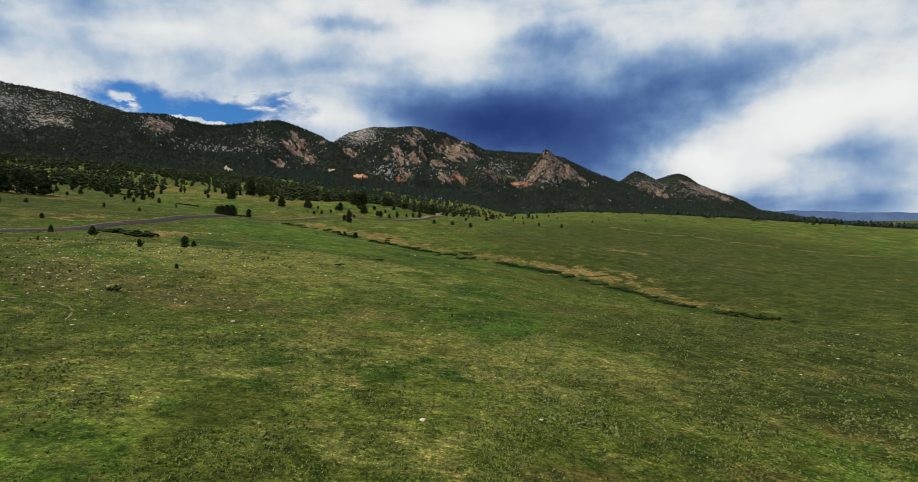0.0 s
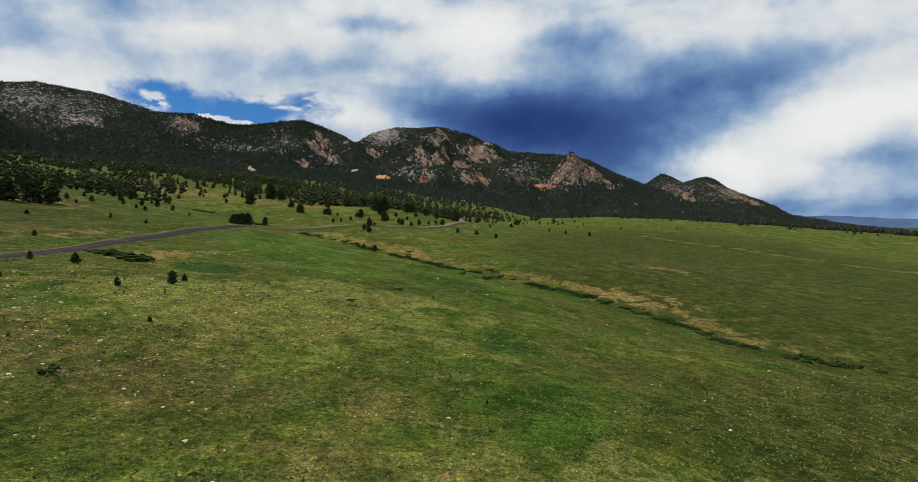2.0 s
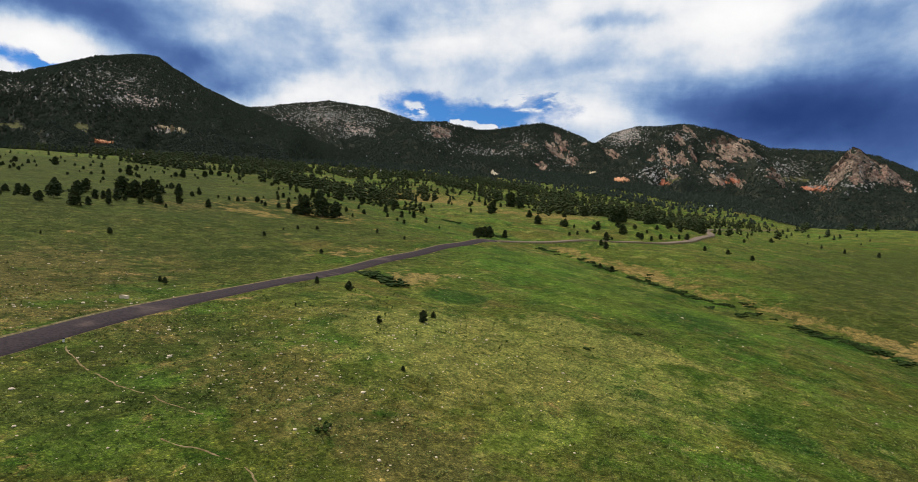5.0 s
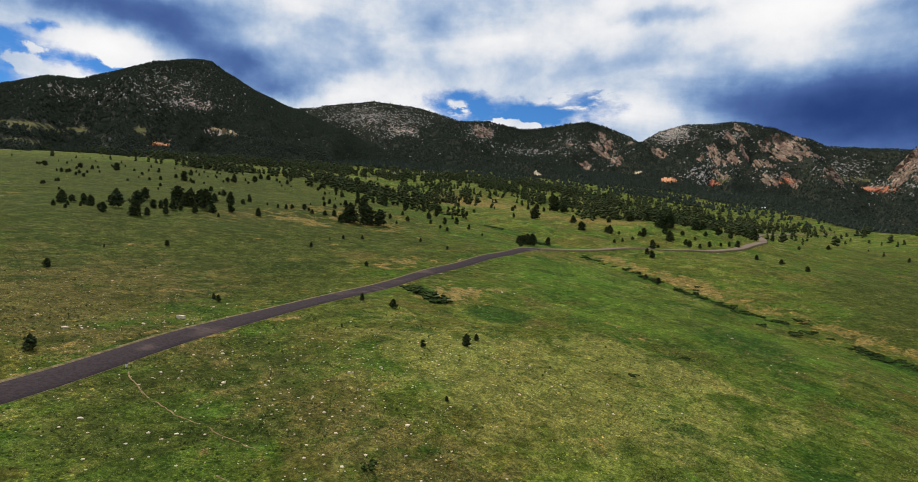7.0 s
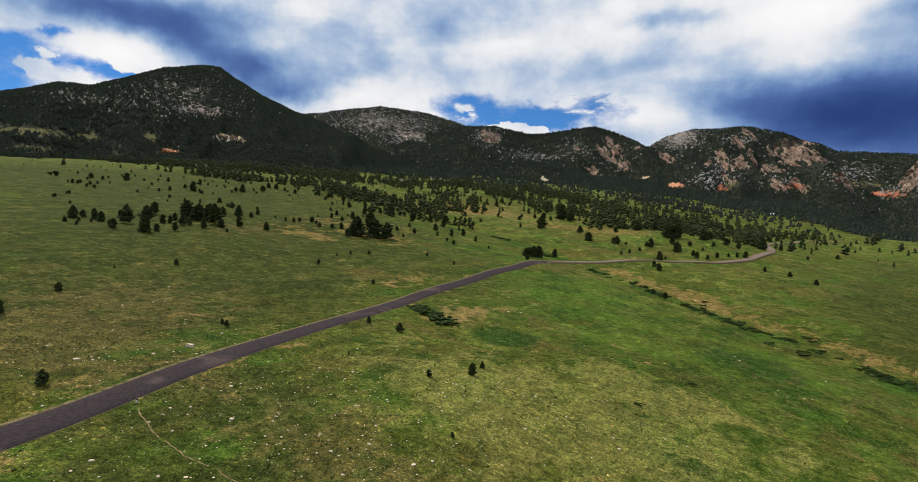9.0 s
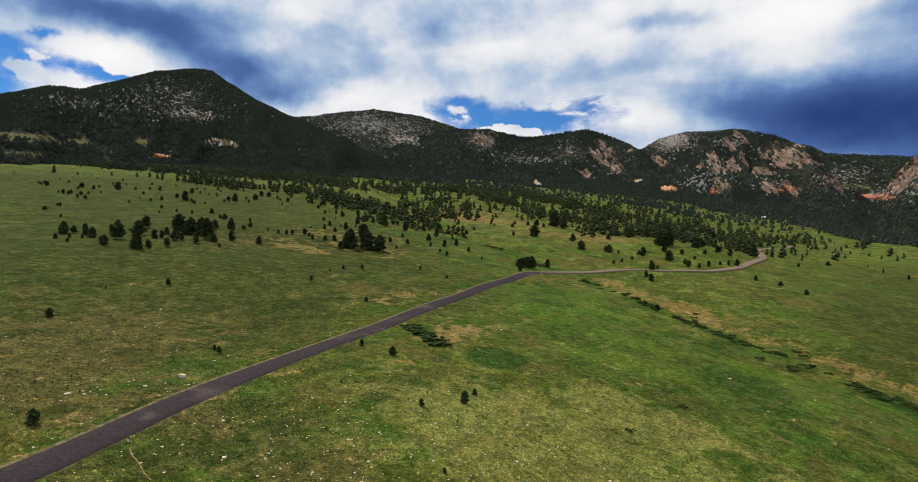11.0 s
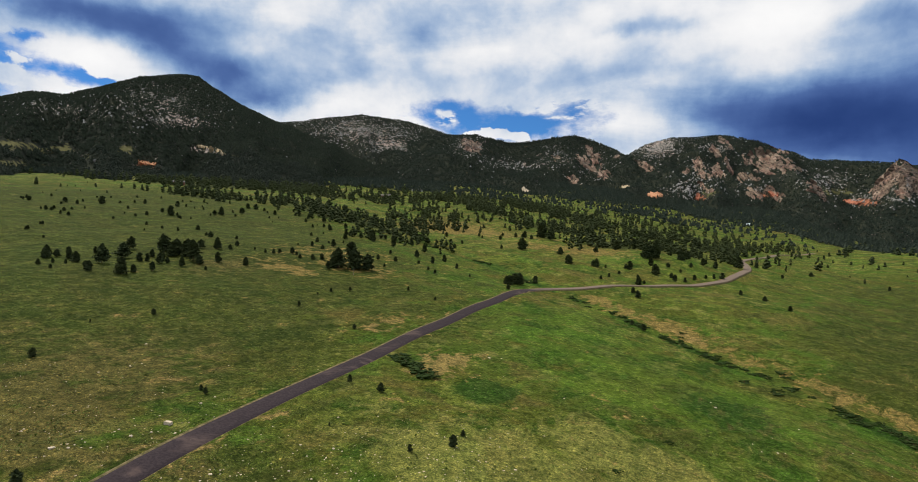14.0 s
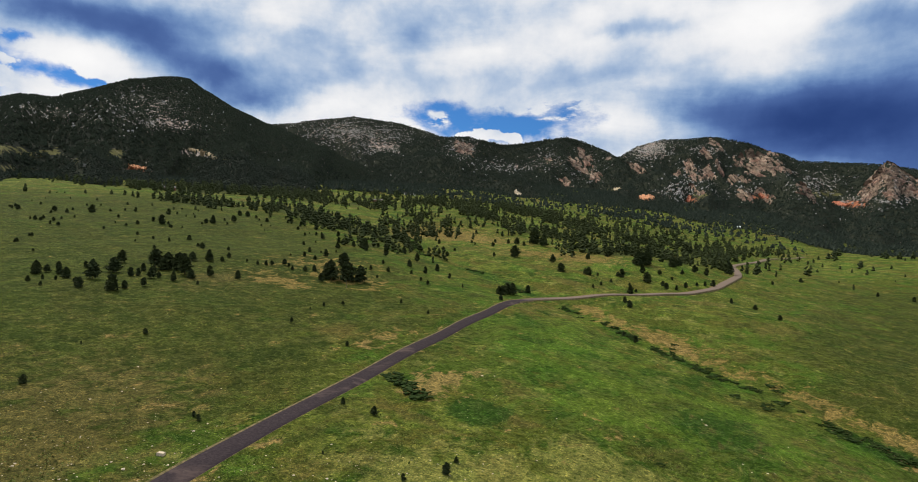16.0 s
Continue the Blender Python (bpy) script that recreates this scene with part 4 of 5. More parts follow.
SLAB_TREES = []
for i, row in enumerate(SLABS + MORE_SLABS):
    tagged(build_slab(*row, 40 + i), "leaning slab of pink and buff sandstone on the mountainside", "rock face", "rock slabs on the mountains")
ledge = np.concatenate([on_slope(k, a, e, u + rng.normal(0, 4, 2), v + rng.normal(0, 3, 2)) for k, a, e, u, v in SLAB_TREES])
plant_woods("forest", ledge[:, 0], ledge[:, 1], ledge[:, 2] - 1.0, rng.uniform(6, 13, len(ledge)), FAR_TREES, HAZED_NEEDLES, "small pines growing in the joints of the rock slabs", rng)


def crags():
    """Small outcrops in the rocky parts of the mountains, one mesh a mountain."""
    r0 = np.random.default_rng(90)
    shapes = []
    for k in range(6):
        bm = bmesh.new()
        bmesh.ops.create_icosphere(bm, subdivisions=1, radius=0.5)
        v = np.array([q.co[:] for q in bm.verts]) * r0.uniform(0.6, 1.4, (12, 1))
        f = np.array([[q.index for q in face.verts] for face in bm.faces])
        bm.free()
        v[:, 2] = v[:, 2] * 0.9 + v[:, 0] * r0.uniform(-0.5, 0.5)
        shapes.append((v, f))
    for key, count, low, high in (("left", 3200, 3, 9), ("second", 4200, 4, 11), ("third", 1800, 4, 11), ("flatirons", 3600, 4, 12), ("pinnacle", 280, 4, 9), ("twin", 320, 4, 8)):
        crest, far, near = MOUNTAINS[key]
        az, s = r0.uniform(crest[-1][0], crest[0][0], 60000), r0.uniform(0.12, 0.99, 60000)
        r = near + s * (far - near)
        z = mountain_height(key, az, r)
        x, y = polar(az, r)
        clump = fbm(x / 45, y / 45, 3, 33)
        chance = np.clip(marks(ROCKS, key, az, elevation(r, z)), 0, 0.9) * (0.15 + 0.85 * smooth(0.46, 0.60, clump)) + 0.006 * smooth(0.6, 0.7, clump)
        i = np.where((r0.random(60000) < chance) & ~on_slabs(key, az, elevation(r, z)))[0][:count]
        ob = plant_woods("rock_outcrops", x[i], y[i], z[i] + 1.0, r0.uniform(low, high, len(i)), shapes, GREY_ROCK, "pale rock outcrops scattered over the mountainside", r0)
        ob["category"] = "rocks"


crags()
for key, count, seed in (("left", 34000, 1), ("second", 10000, 2), ("third", 19000, 3), ("flatirons", 17000, 4), ("pinnacle", 6500, 5), ("twin", 8000, 6)):
    woods_on(key, count, seed)

def foothill_woods():
    r0 = np.random.default_rng(31)
    n = 150000
    az = r0.uniform(-42, 72, n)
    r = np.sqrt(r0.uniform(330.0 ** 2, 2500.0 ** 2, n))
    x, y = polar(az, r)
    keep = r0.random(n) < forest_density(x, y) * np.where(r < 1250, 0.47, 0.62)
    keep = keep & (line_distance(x, y, ROAD) > 9)
    x, y, r = x[keep], y[keep], r[keep]
    z = ground_height(x, y)
    h = r0.uniform(5.5, 14, len(x)) * (0.75 + 0.5 * fbm(x / 60, y / 60, 2, 14))
    close = r < 1250
    plant_woods("forest", x[close], y[close], z[close] - 0.4, h[close], MID_TREES, NEEDLES, "pine woods at the edge of the meadow", r0)
    plant_woods("forest", x[~close], y[~close], z[~close] - 0.4, h[~close] * 1.1, FAR_TREES, HAZED_NEEDLES, "pine forest on the foothills", r0)


foothill_woods()


# ---- single trees ----
def part(name, ob, parent, label=""):
    ob.name = name
    ob.parent = parent
    return tagged(ob, label) if label else ob


def trunk_mesh(rng, height, radius):
    """A tapered, slightly bent trunk with limbs, as arrays."""
    vs, fs = [], []

    def tube(points, radii, sides):
        base = len(vs)
        for p, q in zip(points, radii):
            for k in range(sides):
                a = 6.283 * k / sides
                vs.append((p[0] + q * math.cos(a), p[1] + q * math.sin(a), p[2]))
        for i in range(len(points) - 1):
            for k in range(sides):
                fs.append((base + i * sides + k, base + i * sides + (k + 1) % sides, base + (i + 1) * sides + (k + 1) % sides, base + (i + 1) * sides + k))

    lean = rng.uniform(-0.03, 0.03, 2)
    spine = [(lean[0] * t * t * height, lean[1] * t * t * height, height * t * 0.95 - 0.03) for t in (0, 0.1, 0.3, 0.55, 0.8, 1.0)]
    tube(spine, [radius * q for q in (1.35, 1.0, 0.85, 0.6, 0.3, 0.06)], 7)
    for k in range(9):
        t = rng.uniform(0.18, 0.8)
        a, reach = rng.random() * 6.283, (1 - t) * 0.30 + 0.05
        x, y, z = lean[0] * t * t * height, lean[1] * t * t * height, height * t * 0.95
        tube([(x, y, z), (x + math.cos(a) * reach * 0.55, y + math.sin(a) * reach * 0.55, z + 0.02), (x + math.cos(a) * reach, y + math.sin(a) * reach, z + 0.06)], [radius * 0.35, radius * 0.22, radius * 0.05], 4)
    return np.array(vs), np.array(fs)


def pine_template(seed, clumps, spread, low):
    r0 = np.random.default_rng(seed)
    tree = new("pine_tree")
    tv, tf = trunk_mesh(r0, 1.0, 0.022)
    part("trunk", mesh_object("trunk", tv, tf, BARK), tree)
    cv, cf = lumps(r0, clumps, 1.0, spread, low, 8, 0.92)
    # loose sprays of needles round the clumps
    m = 620
    pick = cv[r0.integers(0, len(cv), m)]
    way = pick - np.array([0, 0, 0.45])
    way = way / np.linalg.norm(way, axis=1)[:, None]
    s = 0.05 + 0.06 * r0.random((m, 1))
    side = np.cross(way, r0.normal(size=(m, 3)))
    tips = np.stack([pick - side * s * 0.5, pick + side * s * 0.5, pick + way * s * 1.3], 1).reshape(-1, 3)
    cf = np.concatenate([cf, np.arange(m * 3).reshape(-1, 3) + len(cv)])
    part("crown", mesh_object("crown", np.concatenate([cv, tips]), cf, NEEDLES, False), tree)
    return tree


PINES = [pine_template(100 + k, n, s, l) for k, (n, s, l) in enumerate(((84, 0.32, 0.12), (80, 0.37, 0.14), (84, 0.28, 0.12), (78, 0.39, 0.20), (84, 0.34, 0.12), (76, 0.32, 0.24)))]
for tree in PINES:
    tagged(tree, "dark green bushy pine tree standing in the meadow", "tree", "pine trees on the meadow")

HILLSIDE_PINES = ((-784, 377, 11.8), (-546, 318, 8.6), (-555, 366, 5.4), (-459, 327, 9.6), (-526, 382, 6.6), (-451, 374, 8.8), (-454, 401, 7.4), (-374, 272, 3.2), (-396, 429, 4), (-468, 247, 3.6), (-419, 205, 3.2), (-571, 269, 5.2), (-651, 510, 6.8), (-724, 463, 8.2), (-709, 464, 8.1), (-736, 453, 7.1), (-752, 388, 4.6), (-753, 430, 5.9), (-543, 294, 4.2), (-493, 455, 6.4), (-562, 469, 9), (-581, 509, 8.4), (-581, 521, 7.4))
CLUSTER_PINES = ((-300, 148, 5.7), (-302, 154, 4.6), (-295, 156, 5), (-284, 153, 6.2), (-271, 150, 3.2), (-268, 150, 3.8), (-277, 161, 11), (-252, 155, 9.1), (-288, 178, 9.3), (-308, 195, 8.7), (-274, 178, 5.6), (-282, 190, 5.1), (-252, 170, 5.2), (-264, 182, 6.2), (-285, 199, 13), (-281, 204, 10.7), (-254, 187, 6), (-264, 201, 13.5), (-274, 205, 11.7), (-278, 199, 8.2), (-295, 230, 6.4), (-289, 237, 8.9), (-285, 243, 3.8), (-246, 220, 5.6), (-284, 137, 3.2), (-286, 144, 2.6), (-281, 147, 2.6))
SECOND_CLUSTER_PINES = ((-293, 255, 4), (-268, 255, 3), (-264, 258, 3.8), (-263, 262, 3.8), (-261, 271, 5.1), (-249, 265, 3.7), (-245, 272, 3.8), (-242, 277, 5), (-222, 260, 5.9), (-234, 279, 7.5), (-223, 270, 13.2), (-238, 302, 11.8), (-215, 276, 13.2), (-209, 281, 10.8), (-228, 318, 4), (-210, 300, 2.5), (-326, 360, 4), (-296, 388, 6.7), (-286, 391, 11.5), (-259, 382, 9.5), (-223, 360, 5.8), (-235, 391, 7.8), (-204, 351, 5.5), (-208, 376, 5.9), (-215, 501, 4.5))
BY_ROAD_PINES = ((-183, 318, 3), (-199, 515, 11.3), (-148, 355, 5.7), (-146, 356, 6.7), (-146, 365, 7.4), (-144, 369, 8), (-139, 387, 5.6), (-136, 329, 3.7), (-141, 476, 7.5), (-161, 515, 7.4), (-121, 481, 5.1), (-118, 480, 6.8), (-97, 498, 4.2), (-94, 499, 7.6), (-73, 499, 8.6), (-68, 390, 4.9), (-76, 439, 6.7), (-73, 401, 4.2), (-60, 498, 4.8), (-56, 486, 6), (-49, 495, 4.1), (-68, 539, 4.4), (-42, 585, 7.2), (-51, 561, 4.6), (-92, 567, 13.5), (-88, 571, 11.8), (-84, 575, 13.5), (-62, 586, 10), (-8, 479, 3.9), (8, 458, 3.8), (22, 426, 3.5), (-60, 328, 2.8))
MORE_BY_ROAD_PINES = ((-52, 320, 4), (-30, 539, 4.4), (-24, 546, 5.6), (-101, 452, 3.2), (-103, 434, 3.1), (-97, 470, 2.9), (-82, 469, 2.9), (-36, 530, 3.3), (-74, 451, 2.5))
FAR_EDGE_PINES = ((27, 781, 6.4), (-18, 749, 13.5), (150, 989, 12.2), (141, 885, 7.3), (213, 1176, 13.5), (228, 1159, 13.5), (246, 1160, 13.5), (256, 1775, 13.5), (113, 1139, 7.8), (98, 1061, 7.2), (63, 1054, 5.7), (214, 1706, 13.5), (179, 879, 4.9), (159, 956, 6.6), (187, 996, 5.5), (103, 987, 5.4), (-2, 729, 6.9), (3, 702, 5.7))

OPEN_SLOPE_PINES = ((-651, 319, 2.5), (-596, 274, 2.3), (-557, 291, 5.8), (-540, 279, 2.8), (-565, 311, 3.0), (-508, 281, 2.7), (-503, 245, 2.6), (-500, 247, 3.9), (-508, 257, 3.3), (-503, 268, 2.6), (-477, 246, 3.1), (-399, 186, 2.5), (-401, 188, 2.6), (-449, 270, 2.4), (-510, 320, 3.5), (-460, 295, 3.1), (-466, 309, 3.9), (-415, 275, 2.9), (-564, 361, 3.1), (-561, 344, 3.0), (-608, 392, 4.2), (-654, 386, 4.4), (-608, 363, 2.4), (-607, 348, 2.4), (-604, 418, 3.4), (-475, 330, 4.7), (-564, 416, 3.2), (-526, 392, 3.0), (-442, 322, 3.1), (-438, 321, 3.1), (-456, 331, 3.2), (-373, 288, 4.3))
UPPER_SLOPE_PINES = ((-561, 424, 2.4), (-506, 387, 2.2), (-494, 388, 2.9), (-558, 439, 4.9), (-543, 431, 2.4), (-690, 523, 12.0), (-681, 540, 8.0), (-452, 367, 5.4), (-450, 361, 2.7), (-571, 468, 13.6), (-542, 461, 4.9), (-440, 381, 2.7), (-342, 271, 3.0), (-330, 265, 4.9), (-314, 273, 2.9), (-501, 451, 6.2), (-476, 451, 3.8), (-459, 439, 2.9), (-450, 441, 5.1), (-509, 498, 9.8), (-520, 543, 6.9), (-466, 485, 3.9), (-442, 463, 3.7), (-439, 465, 3.7), (-368, 408, 3.2), (-292, 329, 4.1), (-280, 310, 3.9), (-364, 419, 3.8), (-346, 407, 4.9), (-334, 384, 1.8), (-318, 406, 3.0))
MID_MEADOW_PINES = ((-294, 421, 4.7), (-284, 350, 2.1), (-286, 335, 2.0), (-277, 255, 2.2), (-273, 325, 5.9), (-237, 346, 2.9), (-219, 326, 3.6), (-207, 337, 2.7), (-188, 358, 3.7), (-191, 323, 2.6), (-244, 193, 2.2), (-259, 200, 3.0), (-272, 136, 2.1), (-196, 110, 1.1), (-166, 260, 2.2), (-182, 230, 2.0), (-141, 181, 1.9), (-141, 568, 5.4), (-111, 483, 2.9), (-82, 533, 7.5), (-56, 527, 3.1), (-43, 509, 5.3), (-32, 592, 6.8), (-271, 568, 4.3), (-258, 604, 4.5), (-244, 610, 6.0), (-240, 622, 4.6), (-225, 645, 17.3), (-209, 632, 13.8), (-286, 693, 8.6))
BEND_PINES = ((-285, 712, 7.1), (-281, 715, 7.1), (-338, 745, 5.6), (-347, 751, 4.8), (-33, 745, 13.7), (-27, 738, 11.9), (-14, 664, 12.2), (12, 705, 4.1), (-10, 836, 6.7), (141, 1186, 15.0), (155, 1249, 14.5), (82, 912, 6.3), (87, 1014, 5.9), (84, 1179, 8.2), (131, 1177, 10.9), (123, 972, 5.6), (128, 907, 5.3), (-58, 601, 8.3), (-100, 620, 11.6), (-91, 621, 13.0), (-129, 609, 10.0), (-131, 704, 14.8), (-124, 701, 13.1))

tree_rng = random.Random(5)
unused = list(PINES)
ALL_PINES = []


def plan_pine(x, y, h, wide=1.0):
    ALL_PINES.append((float(x), float(y), h * (0.86 if x < -240 else 0.95), wide * tree_rng.uniform(1.0, 1.35)))


def plant_pine(x, y, h, wide):
    z = float(ground_height(np.array(x), np.array(y)))
    m = Matrix.LocRotScale((x, y, z - 0.02 * h), Euler((0, 0, tree_rng.uniform(0, 6.28))), (h * wide, h * wide, h))
    if unused:
        tree = unused.pop()
        tree.matrix_basis = m
    else:
        model = tree_rng.choice(PINES)
        tree = copy_thing(model, m @ Matrix.Diagonal((1 / model.scale[0], 1 / model.scale[1], 1 / model.scale[2], 1)))
    if h < 3.6:
        tagged(tree, "small young pine tree in the grass")


for x, y, h in CLUSTER_PINES + SECOND_CLUSTER_PINES:
    plan_pine(x, y, h * 0.9, 0.96)
for x, y, h in HILLSIDE_PINES + BY_ROAD_PINES + MORE_BY_ROAD_PINES + FAR_EDGE_PINES + OPEN_SLOPE_PINES + UPPER_SLOPE_PINES + MID_MEADOW_PINES + BEND_PINES:
    plan_pine(x, y, h, 1.05)


def scatter_pines(count, box, low, high, rule):
    left = count
    while left:
        x, y = tree_rng.uniform(*box[:2]), tree_rng.uniform(*box[2:])
        if rule(x, y) and line_distance(np.array(x), np.array(y), ROAD) > 7:
            plan_pine(x, y, tree_rng.uniform(low, high))
            left -= 1


def on_meadow(x, y):
    return past_edge(x, y) < 20 and x < -150 and y > 120 - 0.35 * (x + 250)


scatter_pines(40, (-850, -250, 150, 560), 1.6, 3.6, on_meadow)
scatter_pines(10, (-318, -244, 146, 246), 3.0, 7.0, lambda x, y: True)
scatter_pines(26, (-420, -190, 330, 560), 2.5, 7.0, lambda x, y: line_distance(np.array(x), np.array(y), TONGUE) < 70)
scatter_pines(16, (-330, -60, 560, 780), 4.0, 8.0, lambda x, y: True)
scatter_pines(70, (60, 700, 850, 1230), 3.5, 9.0, lambda x, y: past_edge(x, y) > -260)
scatter_pines(14, (-60, 320, 640, 1000), 2.5, 5.0, lambda x, y: True)
NEAR_PINES = ((-60, 114, 3.8), (-61, 121, 2.2), (-66, 105, 2.3), (-93, 132, 3.6), (-105, 133, 2.8), (-125, 99, 2.4), (-195, 132, 3.0), (-173, 82, 3.4), (-176, 187, 3.4), (-185, 219, 2.6), (-185, 209, 1.8), (-144, 251, 2.8), (-168, 339, 3.0), (-111, 50, 3.6), (-157, 62, 4.0), (-49, 86, 1.2), (-88, 104, 1.2), (4, 69, 0.7), (-128, 100, 2.0))
for x, y, h in NEAR_PINES:
    plan_pine(x, y, h * 0.72, 1.0)
ALL_PINES.sort(key=lambda row: math.hypot(row[0], row[1]))
for row in ALL_PINES[:290]:
    plant_pine(*row)
far_pines = np.array(ALL_PINES[290:])
plant_woods("distant_pines", far_pines[:, 0], far_pines[:, 1], ground_height(far_pines[:, 0], far_pines[:, 1]) - 0.2, far_pines[:, 2], [lumps(rng, 22, 1.0, 0.34, 0.10, 8) for k in range(5)], NEEDLES, "single pines scattered along the far edge of the meadow", rng)

dead = new("dead_tree")
dead_v, dead_f = trunk_mesh(np.random.default_rng(9), 1.0, 0.03)
part("trunk", mesh_object("trunk", dead_v, dead_f, plain_material("grey_dead_wood", (0.13, 0.10, 0.075), (0.26, 0.21, 0.16), 5.0)), dead)
dead.matrix_basis = Matrix.LocRotScale((-205, 262, float(ground_height(np.array(-205.0), np.array(262.0)))), Euler((0, 0.05, 0)), (5.5, 5.5, 5.0))
tagged(dead, "bare grey dead pine trunk beside the pines", "dead tree")

def shrub_template(seed):
    r0 = np.random.default_rng(seed)
    vs, fs, at = [], [], 0
    for k in range(12):
        v, f = lumps(r0, 2, 0.35, 0.50, 0.2, 20)
        a, q = r0.random() * 6.283, math.sqrt(r0.random()) * 0.85
        vs.append(v + np.array([math.cos(a) * q, math.sin(a) * q * 0.8, 0.30 * (1 - q) * r0.random() - 0.06]))
        fs.append(f + at)
        at += len(v)
    bush = new("shrub")
    part("foliage", mesh_object("foliage", np.concatenate(vs), np.concatenate(fs), SHRUB, False), bush)
    tv, tf = trunk_mesh(r0, 0.35, 0.03)
    part("stem", mesh_object("stem", tv, tf, BARK), bush)
    return tagged(bush, "low dense dark green shrub in the grass", "shrub", "shrubs on the meadow")


SHRUBS = [shrub_template(200 + k) for k in range(3)]
spare = list(SHRUBS)
SHRUB_PLACES = ((-105, 163, 5.6), (-93, 156, 5.6), (-99, 162, 6.0), (-110, 168, 5.2), (-96, 159, 5.0), (-46, 60, 1.8), (-27, 135, 1.6), (-19, 162, 1.9), (15, 288, 3.0), (1, 283, 2.4), (16, 270, 2.6), (10, 265, 2.6), (-33, 321, 2.6), (44, 244, 4.5), (39, 247, 4.0), (48, 240, 4.2),
                (-14, 297, 2.2), (-20, 300, 2.6), (-9, 294, 2.2), (-100, 355, 2.8), (-90, 346, 2.8), (-82, 344, 2.2), (-106, 359, 2.4), (-75, 342, 2.2), (-40, 313, 2.2), (-36, 309, 2.4), (-28, 305, 2.4), (22, 266, 2.4), (30, 259, 2.8), (53, 236, 3.6), (-109, 165, 4.2), (-102, 163, 4.6), (-92, 156, 4.8), (13, 294, 4.4), (15, 272, 4.6), (-2, 264, 3.4), (9, 258, 3.4), (58, 228, 4.6), (62, 220, 4.2), (49, 236, 4.6), (66, 212, 4.2), (-33, 329, 2.6))


def plant_shrub(x, y, size):
    z = float(ground_height(np.array(float(x)), np.array(float(y))))
    m = Matrix.LocRotScale((x, y, z), Euler((0, 0, tree_rng.uniform(0, 6.28))), (size, size * tree_rng.uniform(0.7, 1.1), (0.9 + 0.28 * size) * tree_rng.uniform(0.8, 1.2)))
    if spare:
        spare.pop().matrix_basis = m
    else:
        model = tree_rng.choice(SHRUBS)
        copy_thing(model, m @ Matrix.Diagonal((1 / model.scale[0], 1 / model.scale[1], 1 / model.scale[2], 1)))


for row in SHRUB_PLACES:
    plant_shrub(*row)
CREEK_LINE = spline(CREEK[1:], 3.0)
for k in range(330):
    p = CREEK_LINE[tree_rng.randrange(20, len(CREEK_LINE))]
    if float(fbm(np.array(p[0] / 14), np.array(p[1] / 14), 2, 19)) < 0.46:
        continue
    plant_shrub(p[0] + tree_rng.gauss(0, 2.0), p[1] + tree_rng.gauss(0, 2.0), tree_rng.uniform(1.2, 3.8))


# ---- trail, stones, grass ----
UPPER_TRAIL = ((-93, 56.6), (-90.6, 55.4), (-85.5, 53.8), (-81, 53.0), (-77, 52.7), (-72, 52.9), (-67, 52.8), (-63, 53), (-59, 53))
LOWER_TRAIL = ((-57.5, 45.8), (-54, 46.2), (-51, 46.7), (-48, 47), (-45, 46.3), (-42.3, 44.5), (-40, 42), (-38.5, 38))
TRAIL = UPPER_TRAIL + LOWER_TRAIL
TRAIL_EARTH = plain_material("trail_earth", (0.12, 0.085, 0.035), (0.30, 0.22, 0.12), 1.2, 0.95, 0.05)
for stretch in (UPPER_TRAIL, LOWER_TRAIL):
    line = spline(stretch, 0.5)
    step = np.arange(len(line))
    line = line + np.stack([fbm(step / 5, step * 0.0, 3, 4) - 0.5, fbm(step / 4, step * 0.0, 3, 8) - 0.5], -1) * 1.2
    tagged(ribbon("trail", line, (-0.20, -0.07, 0.08, 0.21), (-0.09, 0.05, 0.045, -0.09), TRAIL_EARTH, rough=0.16), "thin eroded sandy trail through the grass", "trail", kind="structure")


def stone_template(seed):
    r0 = np.random.default_rng(seed)
    bm = bmesh.new()
    bmesh.ops.create_icosphere(bm, subdivisions=1, radius=0.5)
    for v in bm.verts:
        v.co = v.co * r0.uniform(0.7, 1.3)
        v.co.z *= 0.6
    v = np.array([q.co[:] for q in bm.verts])
    f = np.array([[q.index for q in face.verts] for face in bm.faces])
    bm.free()
    return v, f


def stones():
    r0 = np.random.default_rng(77)
    n = 620
    x = np.concatenate([r0.normal(-56, 14, 200), r0.normal(-72, 26, n), r0.normal(-130, 22, 260), r0.normal(20, 60, 240)])
    y = np.concatenate([r0.normal(104, 14, 200), r0.normal(66, 20, n), r0.normal(62, 22, 260), r0.normal(110, 60, 240)])
    keep = (line_distance(x, y, ROAD) > 4.5) & (np.hypot(x - 3, y + 20) > 14)
    x, y = x[keep], y[keep]
    ob = plant_woods("stones", x, y, ground_height(x, y) + 0.02, r0.gamma(2.0, 0.09, len(x)) + 0.10, [stone_template(k) for k in range(5)], PALE_STONE, "small pale stones strewn over the grass", r0)
    ob["category"] = "stones"


